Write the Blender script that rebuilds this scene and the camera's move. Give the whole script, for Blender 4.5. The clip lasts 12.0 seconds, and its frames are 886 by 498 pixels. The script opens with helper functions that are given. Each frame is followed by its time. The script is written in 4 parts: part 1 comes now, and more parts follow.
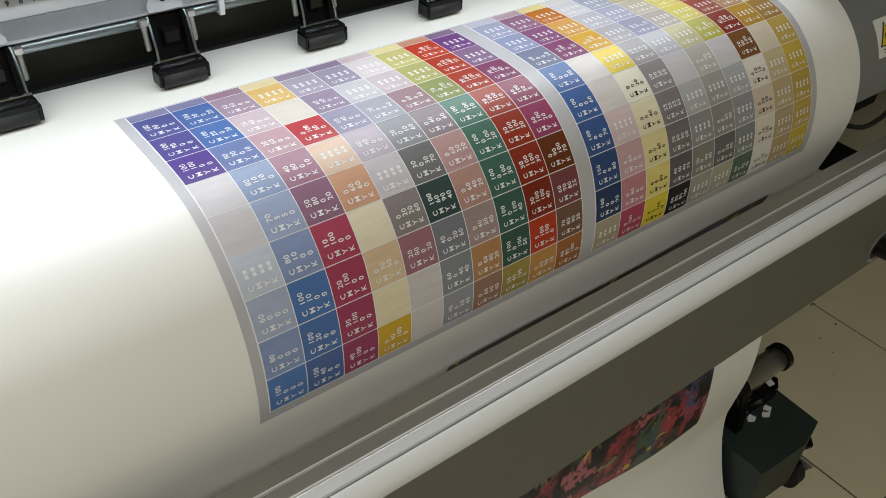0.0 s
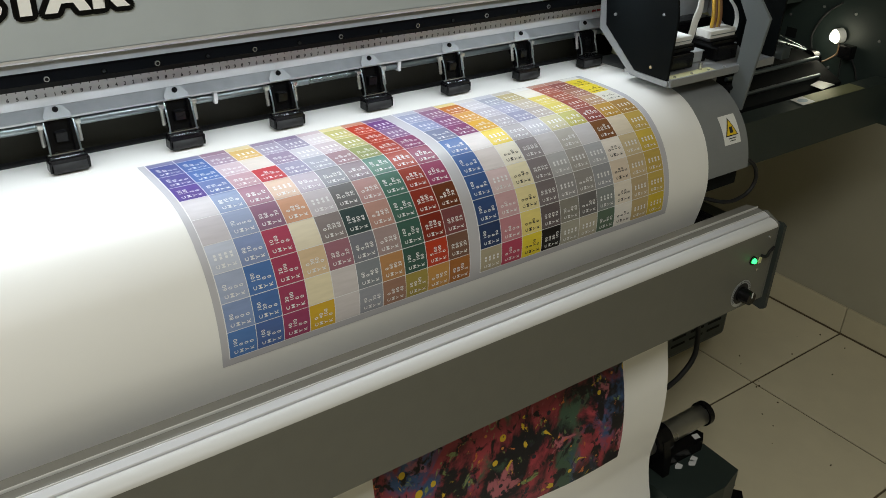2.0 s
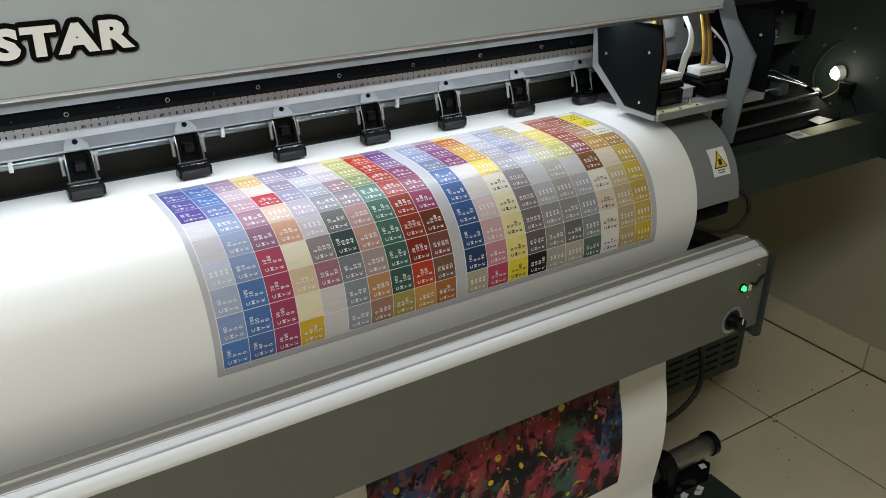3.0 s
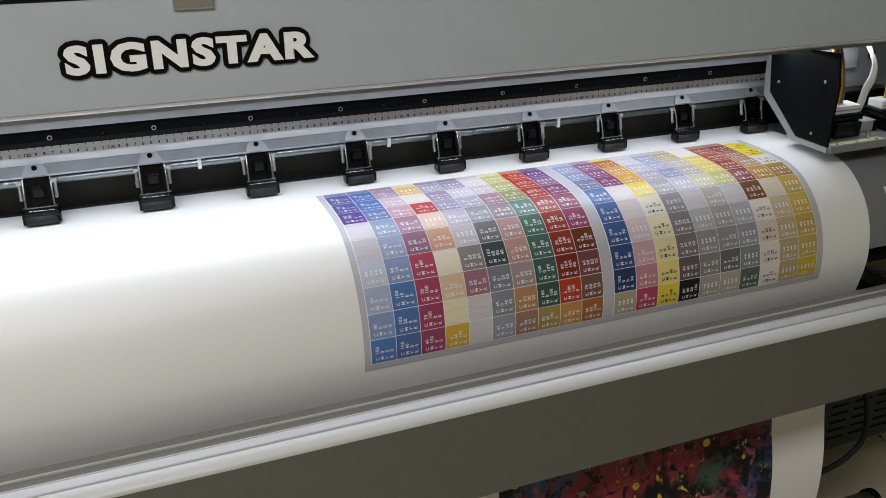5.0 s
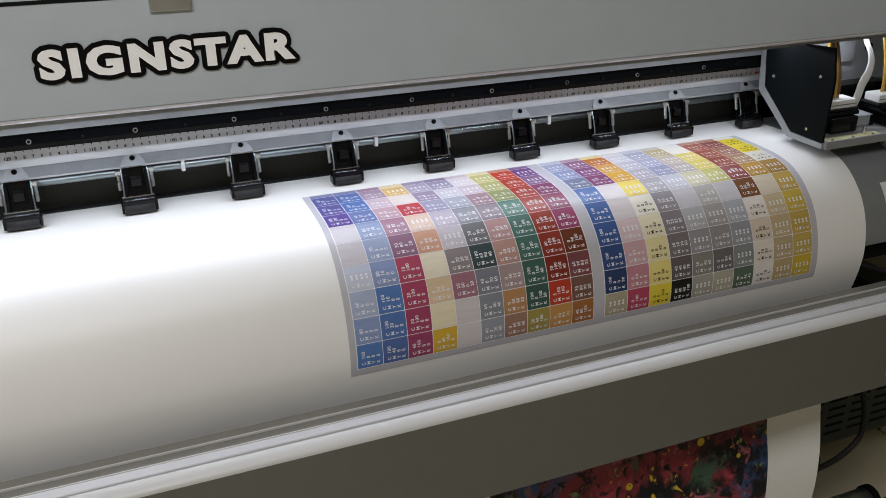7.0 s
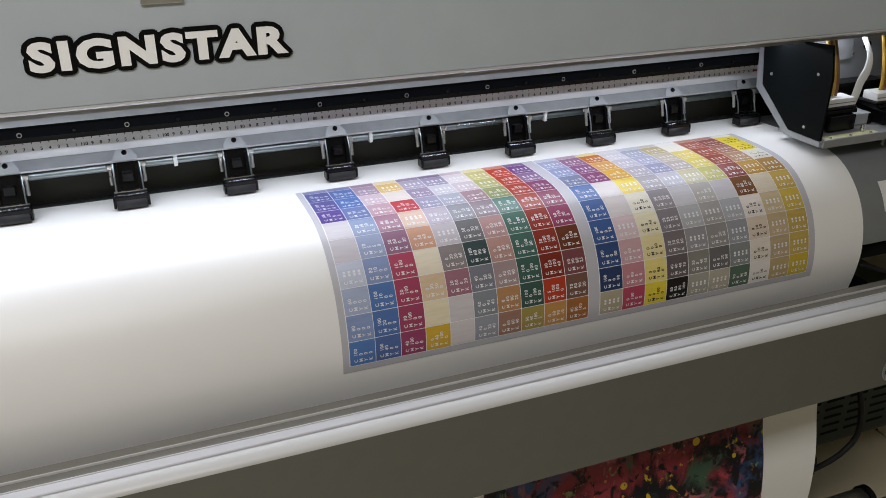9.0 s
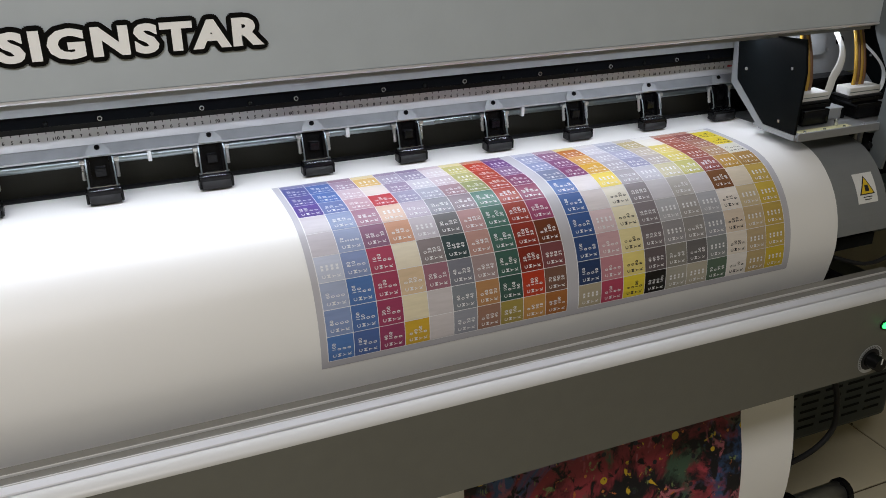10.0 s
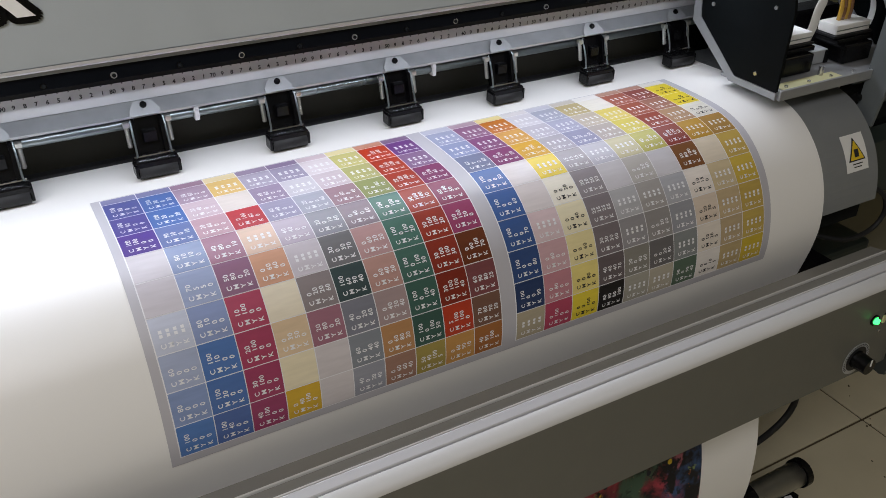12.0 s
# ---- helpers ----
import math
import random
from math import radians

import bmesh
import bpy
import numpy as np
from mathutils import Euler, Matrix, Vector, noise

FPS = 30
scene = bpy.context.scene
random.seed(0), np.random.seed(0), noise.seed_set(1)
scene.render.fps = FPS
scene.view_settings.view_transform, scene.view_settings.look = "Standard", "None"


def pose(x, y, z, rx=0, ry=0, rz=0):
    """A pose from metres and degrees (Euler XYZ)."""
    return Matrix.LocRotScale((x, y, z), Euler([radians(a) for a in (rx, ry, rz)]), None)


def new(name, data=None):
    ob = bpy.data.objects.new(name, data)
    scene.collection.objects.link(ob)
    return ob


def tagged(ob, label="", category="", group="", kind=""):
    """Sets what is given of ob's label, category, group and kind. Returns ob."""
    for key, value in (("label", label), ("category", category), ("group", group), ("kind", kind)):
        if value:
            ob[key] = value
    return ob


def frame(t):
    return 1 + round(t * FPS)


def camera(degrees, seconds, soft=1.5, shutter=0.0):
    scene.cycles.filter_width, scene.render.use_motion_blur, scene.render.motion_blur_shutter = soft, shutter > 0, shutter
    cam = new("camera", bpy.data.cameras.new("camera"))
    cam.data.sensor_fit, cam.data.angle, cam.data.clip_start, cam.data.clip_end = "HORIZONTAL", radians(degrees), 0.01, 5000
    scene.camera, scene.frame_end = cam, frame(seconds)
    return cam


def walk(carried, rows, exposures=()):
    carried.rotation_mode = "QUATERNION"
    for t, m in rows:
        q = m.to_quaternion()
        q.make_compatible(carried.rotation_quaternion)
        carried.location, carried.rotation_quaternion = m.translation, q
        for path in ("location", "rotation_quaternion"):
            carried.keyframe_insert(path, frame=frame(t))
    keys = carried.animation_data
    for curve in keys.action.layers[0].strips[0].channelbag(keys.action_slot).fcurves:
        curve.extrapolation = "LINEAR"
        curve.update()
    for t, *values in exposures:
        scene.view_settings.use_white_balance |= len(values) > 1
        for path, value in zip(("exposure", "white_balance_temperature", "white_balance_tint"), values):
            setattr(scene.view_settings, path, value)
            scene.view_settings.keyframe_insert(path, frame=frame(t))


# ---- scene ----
import collections

cam = camera(54.47, 12.0, soft=0.65)
# seconds, x, y, z, pitch, roll, yaw
ROWS = [
    (0, -0.4273, -0.6849, 1.2978, -38.45, -3.38, -38.07),
    (0.5, -0.4621, -0.7526, 1.3189, -36.30, -3.19, -38.57),
    (0.8, -0.4912, -0.7999, 1.3284, -34.57, -2.15, -40.25),
    (1, -0.5112, -0.8401, 1.3272, -32.96, -1.91, -40.31),
    (1.4, -0.5404, -0.9304, 1.3477, -31.07, -0.76, -39.98),
    (2, -0.5191, -1.0248, 1.3533, -28.66, -2.05, -36.09),
    (2.5, -0.5018, -1.0944, 1.3575, -26.75, -0.70, -34.33),
    (3, -0.4948, -1.1321, 1.3620, -25.75, -0.70, -33.09),
    (3.5, -0.5035, -1.1669, 1.3531, -24.31, -0.76, -29.46),
    (5.5, -0.4879, -1.1655, 1.3598, -24.23, 0.18, -20.98),
    (6, -0.4794, -1.1489, 1.3691, -24.77, -0.14, -21.54),
    (6.5, -0.4703, -1.1487, 1.3716, -25.04, 0.05, -21.66),
    (7, -0.4668, -1.1520, 1.3668, -24.90, 0.45, -21.54),
    (9, -0.4575, -1.1487, 1.3617, -25.01, 0.18, -21.44),
    (9.5, -0.4564, -1.1513, 1.3608, -24.96, -0.03, -21.93),
    (10, -0.4598, -1.1486, 1.3465, -24.68, -0.09, -23.02),
    (10.5, -0.4411, -1.1255, 1.3494, -26.09, -0.13, -23.51),
    (11, -0.4210, -1.0253, 1.3479, -28.42, 0.05, -25.59),
    (11.4, -0.4069, -0.9284, 1.3470, -29.96, -0.78, -28.44),
    (12, -0.3120, -0.8588, 1.3418, -31.92, -0.78, -29.30),
]
walk(cam, [(t, pose(x, y, z, 90 + pitch, roll, yaw)) for t, x, y, z, pitch, roll, yaw in ROWS],
     exposures=[(0.0, -0.16, 6750, 5), (1.0, -0.11, 6700, 5), (2.5, 0.10, 6450, 5), (3.5, 0.14, 6280, 8), (5.5, -0.16, 6300, 12), (7.0, -0.16, 6300, 13), (10.0, -0.06, 6350, 13), (12.0, -0.17, 6400, 14)])

# ---- world and lights ----
world = bpy.data.worlds.new("world")
scene.world = world
world.use_nodes = True
world.node_tree.nodes["Background"].inputs["Color"].default_value = (0.60, 0.62, 0.58, 1)
world.node_tree.nodes["Background"].inputs["Strength"].default_value = 0.02


def area_lamp(name, m, size_x, size_y, watts, colour):
    data = bpy.data.lights.new(name, "AREA")
    data.shape, data.size, data.size_y, data.energy, data.color = "RECTANGLE", size_x, size_y, watts, colour
    ob = new(name, data)
    ob.matrix_world = m
    return ob


# the strip of white diodes under the cover, aimed down and a little forward
area_lamp("led_strip_light", pose(-0.12, -0.113, 1.100, -16, 0, 0), 1.58, 0.012, 2.38, (0.86, 0.92, 1.0))
# the ceiling light of the room, behind the camera
area_lamp("ceiling_tube_light", pose(-1.20, -1.65, 2.62, 0, 0, 0), 1.6, 0.6, 45.0, (1.0, 0.985, 0.95))
spot = bpy.data.lights.new("round_lamp_light", "POINT")
spot.energy, spot.color, spot.shadow_soft_size = 0.09, (1.0, 0.93, 0.72), 0.02
lamp_ob = new("round_lamp_light", spot)
lamp_ob.location = (1.122, -0.108, 0.927)


# ---- materials ----
def make(name, colour, rough=0.5, metal=0.0, vary=0.12, scale=30.0, bump=0.0, bump_scale=200.0, stain=0.0, emit=None, coat=0.0, stretch=(1, 1, 1), spec=0.5):
    m = bpy.data.materials.new(name)
    m.use_nodes = True
    nt = m.node_tree
    b = nt.nodes["Principled BSDF"]
    b.inputs["Roughness"].default_value = rough
    b.inputs["Metallic"].default_value = metal
    b.inputs["Coat Weight"].default_value = coat
    b.inputs["Specular IOR Level"].default_value = spec
    geo = nt.nodes.new("ShaderNodeTexCoord")
    mp = nt.nodes.new("ShaderNodeMapping")
    mp.inputs["Scale"].default_value = stretch
    nt.links.new(geo.outputs["Object"], mp.inputs["Vector"])
    n1 = nt.nodes.new("ShaderNodeTexNoise")
    n1.inputs["Scale"].default_value, n1.inputs["Detail"].default_value = scale, 5
    nt.links.new(mp.outputs["Vector"], n1.inputs["Vector"])
    n2 = nt.nodes.new("ShaderNodeTexNoise")
    n2.inputs["Scale"].default_value, n2.inputs["Detail"].default_value = scale / 9, 3
    nt.links.new(mp.outputs["Vector"], n2.inputs["Vector"])
    add = nt.nodes.new("ShaderNodeMath")
    add.operation = "ADD"
    nt.links.new(n1.outputs["Fac"], add.inputs[0])
    nt.links.new(n2.outputs["Fac"], add.inputs[1])
    ramp = nt.nodes.new("ShaderNodeValToRGB")
    ramp.color_ramp.elements[0].position, ramp.color_ramp.elements[1].position = 0.62, 1.38
    half = nt.nodes.new("ShaderNodeMath")
    half.operation = "MULTIPLY"
    half.inputs[1].default_value = 1.0
    nt.links.new(add.outputs[0], half.inputs[0])
    lo = [c * (1 - vary) for c in colour]
    hi = [min(1, c * (1 + vary)) for c in colour]
    rg = nt.nodes.new("ShaderNodeMapRange")
    rg.inputs["From Min"].default_value, rg.inputs["From Max"].default_value = 0.6, 1.4
    nt.links.new(half.outputs[0], rg.inputs["Value"])
    nt.links.new(rg.outputs["Result"], ramp.inputs["Fac"])
    ramp.color_ramp.elements[0].position, ramp.color_ramp.elements[1].position = 0.0, 1.0
    ramp.color_ramp.elements[0].color, ramp.color_ramp.elements[1].color = (*lo, 1), (*hi, 1)
    out = ramp.outputs["Color"]
    if stain:
        n3 = nt.nodes.new("ShaderNodeTexNoise")
        n3.inputs["Scale"].default_value, n3.inputs["Detail"].default_value = 7.0, 8
        nt.links.new(geo.outputs["Object"], n3.inputs["Vector"])
        r3 = nt.nodes.new("ShaderNodeValToRGB")
        r3.color_ramp.elements[0].position, r3.color_ramp.elements[1].position = 0.60, 0.75
        nt.links.new(n3.outputs["Fac"], r3.inputs["Fac"])
        mul = nt.nodes.new("ShaderNodeMath")
        mul.operation = "MULTIPLY"
        mul.inputs[1].default_value = stain
        nt.links.new(r3.outputs["Color"], mul.inputs[0])
        mix = nt.nodes.new("ShaderNodeMixRGB")
        mix.inputs["Color2"].default_value = (*[c * 0.45 for c in colour], 1)
        nt.links.new(mul.outputs[0], mix.inputs["Fac"])
        nt.links.new(out, mix.inputs["Color1"])
        out = mix.outputs["Color"]
    nt.links.new(out, b.inputs["Base Color"])
    rr = nt.nodes.new("ShaderNodeMapRange")
    rr.inputs["From Min"].default_value, rr.inputs["From Max"].default_value = 0.3, 0.7
    rr.inputs["To Min"].default_value, rr.inputs["To Max"].default_value = max(0.02, rough - 0.07), min(1, rough + 0.07)
    nt.links.new(n2.outputs["Fac"], rr.inputs["Value"])
    nt.links.new(rr.outputs["Result"], b.inputs["Roughness"])
    if bump:
        n4 = nt.nodes.new("ShaderNodeTexNoise")
        n4.inputs["Scale"].default_value, n4.inputs["Detail"].default_value = bump_scale, 4
        nt.links.new(mp.outputs["Vector"], n4.inputs["Vector"])
        bp = nt.nodes.new("ShaderNodeBump")
        bp.inputs["Strength"].default_value, bp.inputs["Distance"].default_value = bump, 0.001
        nt.links.new(n4.outputs["Fac"], bp.inputs["Height"])
        nt.links.new(bp.outputs["Normal"], b.inputs["Normal"])
    if emit:
        b.inputs["Emission Color"].default_value = (*emit[0], 1)
        b.inputs["Emission Strength"].default_value = emit[1]
    return m


PAPER = make("coated_paper", (0.80, 0.79, 0.77), 0.42, 0, 0.012, 14, 0.05, 60)
GREY = make("grey_powder_coat", (0.125, 0.142, 0.150), 0.48, 0, 0.05, 40, 0.12, 900)
HOOD = make("cover_grey_paint", (0.468, 0.512, 0.548), 0.42, 0, 0.04, 30, 0.10, 900)
APRON = make("apron_grey_paint", (0.19, 0.20, 0.205), 0.42, 0, 0.06, 30, 0.15, 700, stain=0.15)
TAPE = make("grey_cloth_tape", (0.17, 0.175, 0.18), 0.6, 0, 0.10, 60, 0.35, 1200)
DARKTAPE = make("dark_grey_tape", (0.09, 0.095, 0.10), 0.6, 0, 0.12, 60, 0.35, 1200)
BAR = make("bar_dark_grey_paint", (0.120, 0.119, 0.102), 0.45, 0, 0.06, 40, 0.12, 900)
ALU = make("brushed_aluminium", (0.72, 0.72, 0.75), 0.38, 0.35, 0.07, 60, 0.10, 300, stretch=(0.05, 1, 1))
ALUW = make("white_strip", (0.555, 0.55, 0.535), 0.36, 0.0, 0.04, 40, 0.05, 300, stretch=(0.05, 1, 1))
STEEL = make("bare_steel", (0.62, 0.62, 0.61), 0.30, 0.9, 0.12, 60, 0.06, 400)
RODSTEEL = make("dull_steel_rod", (0.26, 0.30, 0.31), 0.32, 0.85, 0.12, 60, 0.06, 400)
FLANGE = make("dull_zinc_flange", (0.30, 0.31, 0.32), 0.45, 0.4, 0.14, 50, 0.08, 300)
GALV = make("zinc_plate", (0.46, 0.475, 0.49), 0.40, 0.5, 0.14, 50, 0.08, 300, stain=0.15)
CHROME = make("chrome_wire", (0.75, 0.76, 0.78), 0.15, 1.0, 0.05, 60)
BLACK = make("black_plastic", (0.004, 0.004, 0.0045), 0.20, 0, 0.2, 60, 0.15, 700, spec=0.20)
RUBBER = make("black_rubber", (0.014, 0.014, 0.015), 0.55, 0, 0.2, 80, 0.3, 900, spec=0.3)
RAILBLK = make("black_rail", (0.0035, 0.004, 0.005), 0.35, 0.0, 0.2, 60, 0.05, 400, spec=0.04)
RAILDK = make("dark_rail_flange", (0.014, 0.014, 0.015), 0.45, 0.0, 0.2, 60, 0.05, 400, spec=0.2)
OLIVE = make("dark_olive_steel", (0.026, 0.025, 0.018), 0.6, 0.0, 0.15, 40, 0.1, 500, spec=0.3)
GREENRAIL = make("passivated_beam", (0.25, 0.255, 0.13), 0.45, 0.35, 0.12, 40, 0.08, 400, stain=0.3)
RULER = make("ruler_white", (0.66, 0.66, 0.67), 0.4, 0.1, 0.03, 40)
INK = make("black_ink", (0.02, 0.02, 0.025), 0.5, 0, 0.05, 60)
PANEL = make("carriage_black_panel", (0.0035, 0.0045, 0.0050), 0.45, 0, 0.15, 60, 0.1, 600, spec=0.06)
WHITEINK = make("white_print", (0.74, 0.74, 0.76), 0.45, 0, 0.03, 60)
CASE = make("machine_case_dark", (0.016, 0.025, 0.0225), 0.5, 0, 0.10, 30, 0.2, 600)
INNER = make("machine_inner_black", (0.006, 0.007, 0.007), 0.7, 0, 0.3, 40, spec=0.1)
TILE = make("glazed_floor_tile", (0.60, 0.54, 0.39), 0.32, 0, 0.06, 12, 0.03, 60, stain=0.12)
SKIRT = make("skirting_tile", (0.50, 0.45, 0.32), 0.35, 0, 0.06, 12, 0.03, 60, stain=0.12)
GROUT = make("dirty_grout", (0.090, 0.068, 0.038), 0.9, 0, 0.25, 60)
WALLP = make("wall_paint", (0.34, 0.32, 0.245), 0.75, 0, 0.05, 6, 0.2, 120, stain=0.10)
CEILP = make("ceiling_paint", (0.70, 0.69, 0.64), 0.8, 0, 0.04, 5, 0.1, 100)
WHITEPL = make("white_plastic", (0.72, 0.72, 0.70), 0.4, 0, 0.06, 40)
RIBBON = make("white_ribbon_cable", (0.70, 0.70, 0.68), 0.45, 0, 0.06, 400, stretch=(1, 0.05, 0.05))
AMBER = make("amber_ink_tube", (0.42, 0.25, 0.035), 0.25, 0, 0.15, 60, coat=0.5)
YELLOW = make("sign_yellow", (0.72, 0.50, 0.02), 0.4, 0, 0.06, 60)
PALEYEL = make("pale_yellow_sticker", (0.62, 0.60, 0.33), 0.45, 0, 0.08, 60)
GREENLED = make("green_led", (0.05, 0.8, 0.15), 0.3, 0, 0.05, 60, emit=((0.04, 1.0, 0.16), 3.0))
LAMPGLOW = make("lamp_glow", (1, 0.95, 0.8), 0.4, 0, 0.02, 60, emit=((1.0, 0.95, 0.80), 9.0))
REDINK = make("red_print", (0.45, 0.05, 0.05), 0.45, 0, 0.05, 60)
BLUEST = make("blue_white_sticker", (0.35, 0.45, 0.55), 0.4, 0, 0.2, 200)
LILAC = make("pale_grey_print", (0.45, 0.44, 0.475), 0.42, 0, 0.03, 20, 0.05, 60)
# no metal: the letters' bright reflection is put into the near-white base
SILVER = make("whitened_silver_letters", (0.97, 0.96, 0.95), 0.20, 0.0, 0.04, 30)
CLEAR = make("frosted_grey_strip", (0.22, 0.212, 0.19), 0.40, 0, 0.08, 30, 0.05, 300, stretch=(0.05, 1, 1))
GROOVE = make("dull_grey_groove", (0.20, 0.195, 0.178), 0.5, 0, 0.08, 40, 0.08, 300, stretch=(0.05, 1, 1))
BRIGHTTAB = make("bright_zinc_tab", (0.42, 0.43, 0.44), 0.35, 0.3, 0.10, 60, 0.08, 300)
BROWNT = make("brown_ink_tube", (0.16, 0.075, 0.03), 0.3, 0, 0.15, 60, coat=0.5)
ENDGREY = make("end_plate_grey", (0.022, 0.028, 0.027), 0.45, 0, 0.10, 40, 0.15, 600)


def ink_material():
    """Printed patches: each patch carries its own ink colour on the object."""
    m = bpy.data.materials.new("printed_ink")
    m.use_nodes = True
    nt = m.node_tree
    b = nt.nodes["Principled BSDF"]
    info = nt.nodes.new("ShaderNodeObjectInfo")
    tc = nt.nodes.new("ShaderNodeTexCoord")
    n = nt.nodes.new("ShaderNodeTexNoise")
    n.inputs["Scale"].default_value, n.inputs["Detail"].default_value = 240, 3
    mp = nt.nodes.new("ShaderNodeMapping")
    mp.inputs["Scale"].default_value = (0.15, 1, 1)
    nt.links.new(tc.outputs["Object"], mp.inputs["Vector"])
    nt.links.new(mp.outputs["Vector"], n.inputs["Vector"])
    rg = nt.nodes.new("ShaderNodeMapRange")
    rg.inputs["From Min"].default_value, rg.inputs["From Max"].default_value = 0.3, 0.7
    rg.inputs["To Min"].default_value, rg.inputs["To Max"].default_value = 0.95, 1.05
    nt.links.new(n.outputs["Fac"], rg.inputs["Value"])
    mul = nt.nodes.new("ShaderNodeVectorMath")
    mul.operation = "SCALE"
    nt.links.new(info.outputs["Color"], mul.inputs[0])
    nt.links.new(rg.outputs["Result"], mul.inputs["Scale"])
    nt.links.new(mul.outputs["Vector"], b.inputs["Base Color"])
    b.inputs["Roughness"].default_value = 0.40
    return m


def art_material():
    """The abstract painting: dark ground with layers of red, blue, green and yellow splashes."""
    m = bpy.data.materials.new("abstract_print")
    m.use_nodes = True
    nt = m.node_tree
    b = nt.nodes["Principled BSDF"]
    b.inputs["Roughness"].default_value = 0.42
    b.inputs["Specular IOR Level"].default_value = 0.25
    tc = nt.nodes.new("ShaderNodeTexCoord")
    prev = None
    sep = nt.nodes.new("ShaderNodeSeparateXYZ")
    nt.links.new(tc.outputs["Object"], sep.inputs[0])
    low = nt.nodes.new("ShaderNodeMapRange")
    low.inputs["From Min"].default_value, low.inputs["From Max"].default_value = 0.56, 0.44
    low.inputs["To Min"].default_value, low.inputs["To Max"].default_value = 0.12, 1.0
    nt.links.new(sep.outputs["Z"], low.inputs["Value"])
    layers = [((0.009, 0.009, 0.013), 0, 0, 0, 1), ((0.38, 0.050, 0.070), 6, 0.455, 0.53, 3.1), ((0.040, 0.085, 0.20), 6.5, 0.535, 0.61, 7.7), ((0.055, 0.100, 0.066), 7.5, 0.55, 0.61, 12.3),
              ((0.42, 0.13, 0.16), 18, 0.60, 0.64, 17.9), ((0.20, 0.26, 0.10), 40, 0.61, 0.66, 19.3), ((0.008, 0.008, 0.011), 40, 0.53, 0.60, 23.3), ((0.62, 0.42, 0.03), 27, 0.635, 0.65, 31.1), ((0.50, 0.15, 0.04), 48, 0.66, 0.67, 41.7)]
    for colour, scale, lo, hi, seed in layers:
        if prev is None:
            c = nt.nodes.new("ShaderNodeRGB")
            c.outputs[0].default_value = (*colour, 1)
            prev = c.outputs[0]
            continue
        mp = nt.nodes.new("ShaderNodeMapping")
        mp.inputs["Location"].default_value = (seed, seed * 0.7, seed * 1.3)
        mp.inputs["Rotation"].default_value = (0, seed, 0)
        mp.inputs["Scale"].default_value = (1.0, 1.0, 0.85)
        nt.links.new(tc.outputs["Object"], mp.inputs["Vector"])
        n = nt.nodes.new("ShaderNodeTexNoise")
        n.inputs["Scale"].default_value, n.inputs["Detail"].default_value = scale, 7
        n.inputs["Roughness"].default_value, n.inputs["Distortion"].default_value = 0.62, 0.6
        nt.links.new(mp.outputs["Vector"], n.inputs["Vector"])
        r = nt.nodes.new("ShaderNodeValToRGB")
        r.color_ramp.elements[0].position, r.color_ramp.elements[1].position = lo, hi
        nt.links.new(n.outputs["Fac"], r.inputs["Fac"])
        mix = nt.nodes.new("ShaderNodeMixRGB")
        mix.inputs["Color2"].default_value = (*colour, 1)
        if colour[0] > 0.35 and colour[1] < 0.15:
            share = nt.nodes.new("ShaderNodeMath")
            share.operation = "MULTIPLY"
            nt.links.new(r.outputs["Color"], share.inputs[0])
            nt.links.new(low.outputs["Result"], share.inputs[1])
            nt.links.new(share.outputs[0], mix.inputs["Fac"])
        else:
            nt.links.new(r.outputs["Color"], mix.inputs["Fac"])
        nt.links.new(prev, mix.inputs["Color1"])
        prev = mix.outputs["Color"]
    # round drops of yellow and orange
    for colour, scale, size, seed in (((0.62, 0.42, 0.03), 21, 0.15, 5.5), ((0.55, 0.20, 0.05), 27, 0.075, 9.1), ((0.02, 0.02, 0.03), 38, 0.16, 2.3)):
        mp = nt.nodes.new("ShaderNodeMapping")
        mp.inputs["Location"].default_value = (seed, seed, seed)
        nt.links.new(tc.outputs["Object"], mp.inputs["Vector"])
        vo = nt.nodes.new("ShaderNodeTexVoronoi")
        vo.inputs["Scale"].default_value = scale
        nt.links.new(mp.outputs["Vector"], vo.inputs["Vector"])
        lt = nt.nodes.new("ShaderNodeMath")
        lt.operation = "LESS_THAN"
        lt.inputs[1].default_value = size
        nt.links.new(vo.outputs["Distance"], lt.inputs[0])
        mix = nt.nodes.new("ShaderNodeMixRGB")
        mix.inputs["Color2"].default_value = (*colour, 1)
        nt.links.new(lt.outputs[0], mix.inputs["Fac"])
        nt.links.new(prev, mix.inputs["Color1"])
        prev = mix.outputs["Color"]
    nt.links.new(prev, b.inputs["Base Color"])
    return m


PRINTINK = ink_material()
ART = art_material()


# ---- building helpers ----
def part(name, bm, material, parent=None, label="", smooth=False):
    me = bpy.data.meshes.new(name)
    bmesh.ops.recalc_face_normals(bm, faces=bm.faces)
    bm.to_mesh(me)
    bm.free()
    me.materials.append(material)
    if smooth:
        for p in me.polygons:
            p.use_smooth = True
    ob = new(name, me)
    if parent is not None:
        ob.parent = parent
    if label:
        ob["label"] = label
    return ob


def thing(name, label, category, at=(0, 0, 0), group="", kind=""):
    ob = new(name)
    ob.location = at
    ob.empty_display_size = 0.05
    return tagged(ob, label, category, group, kind)


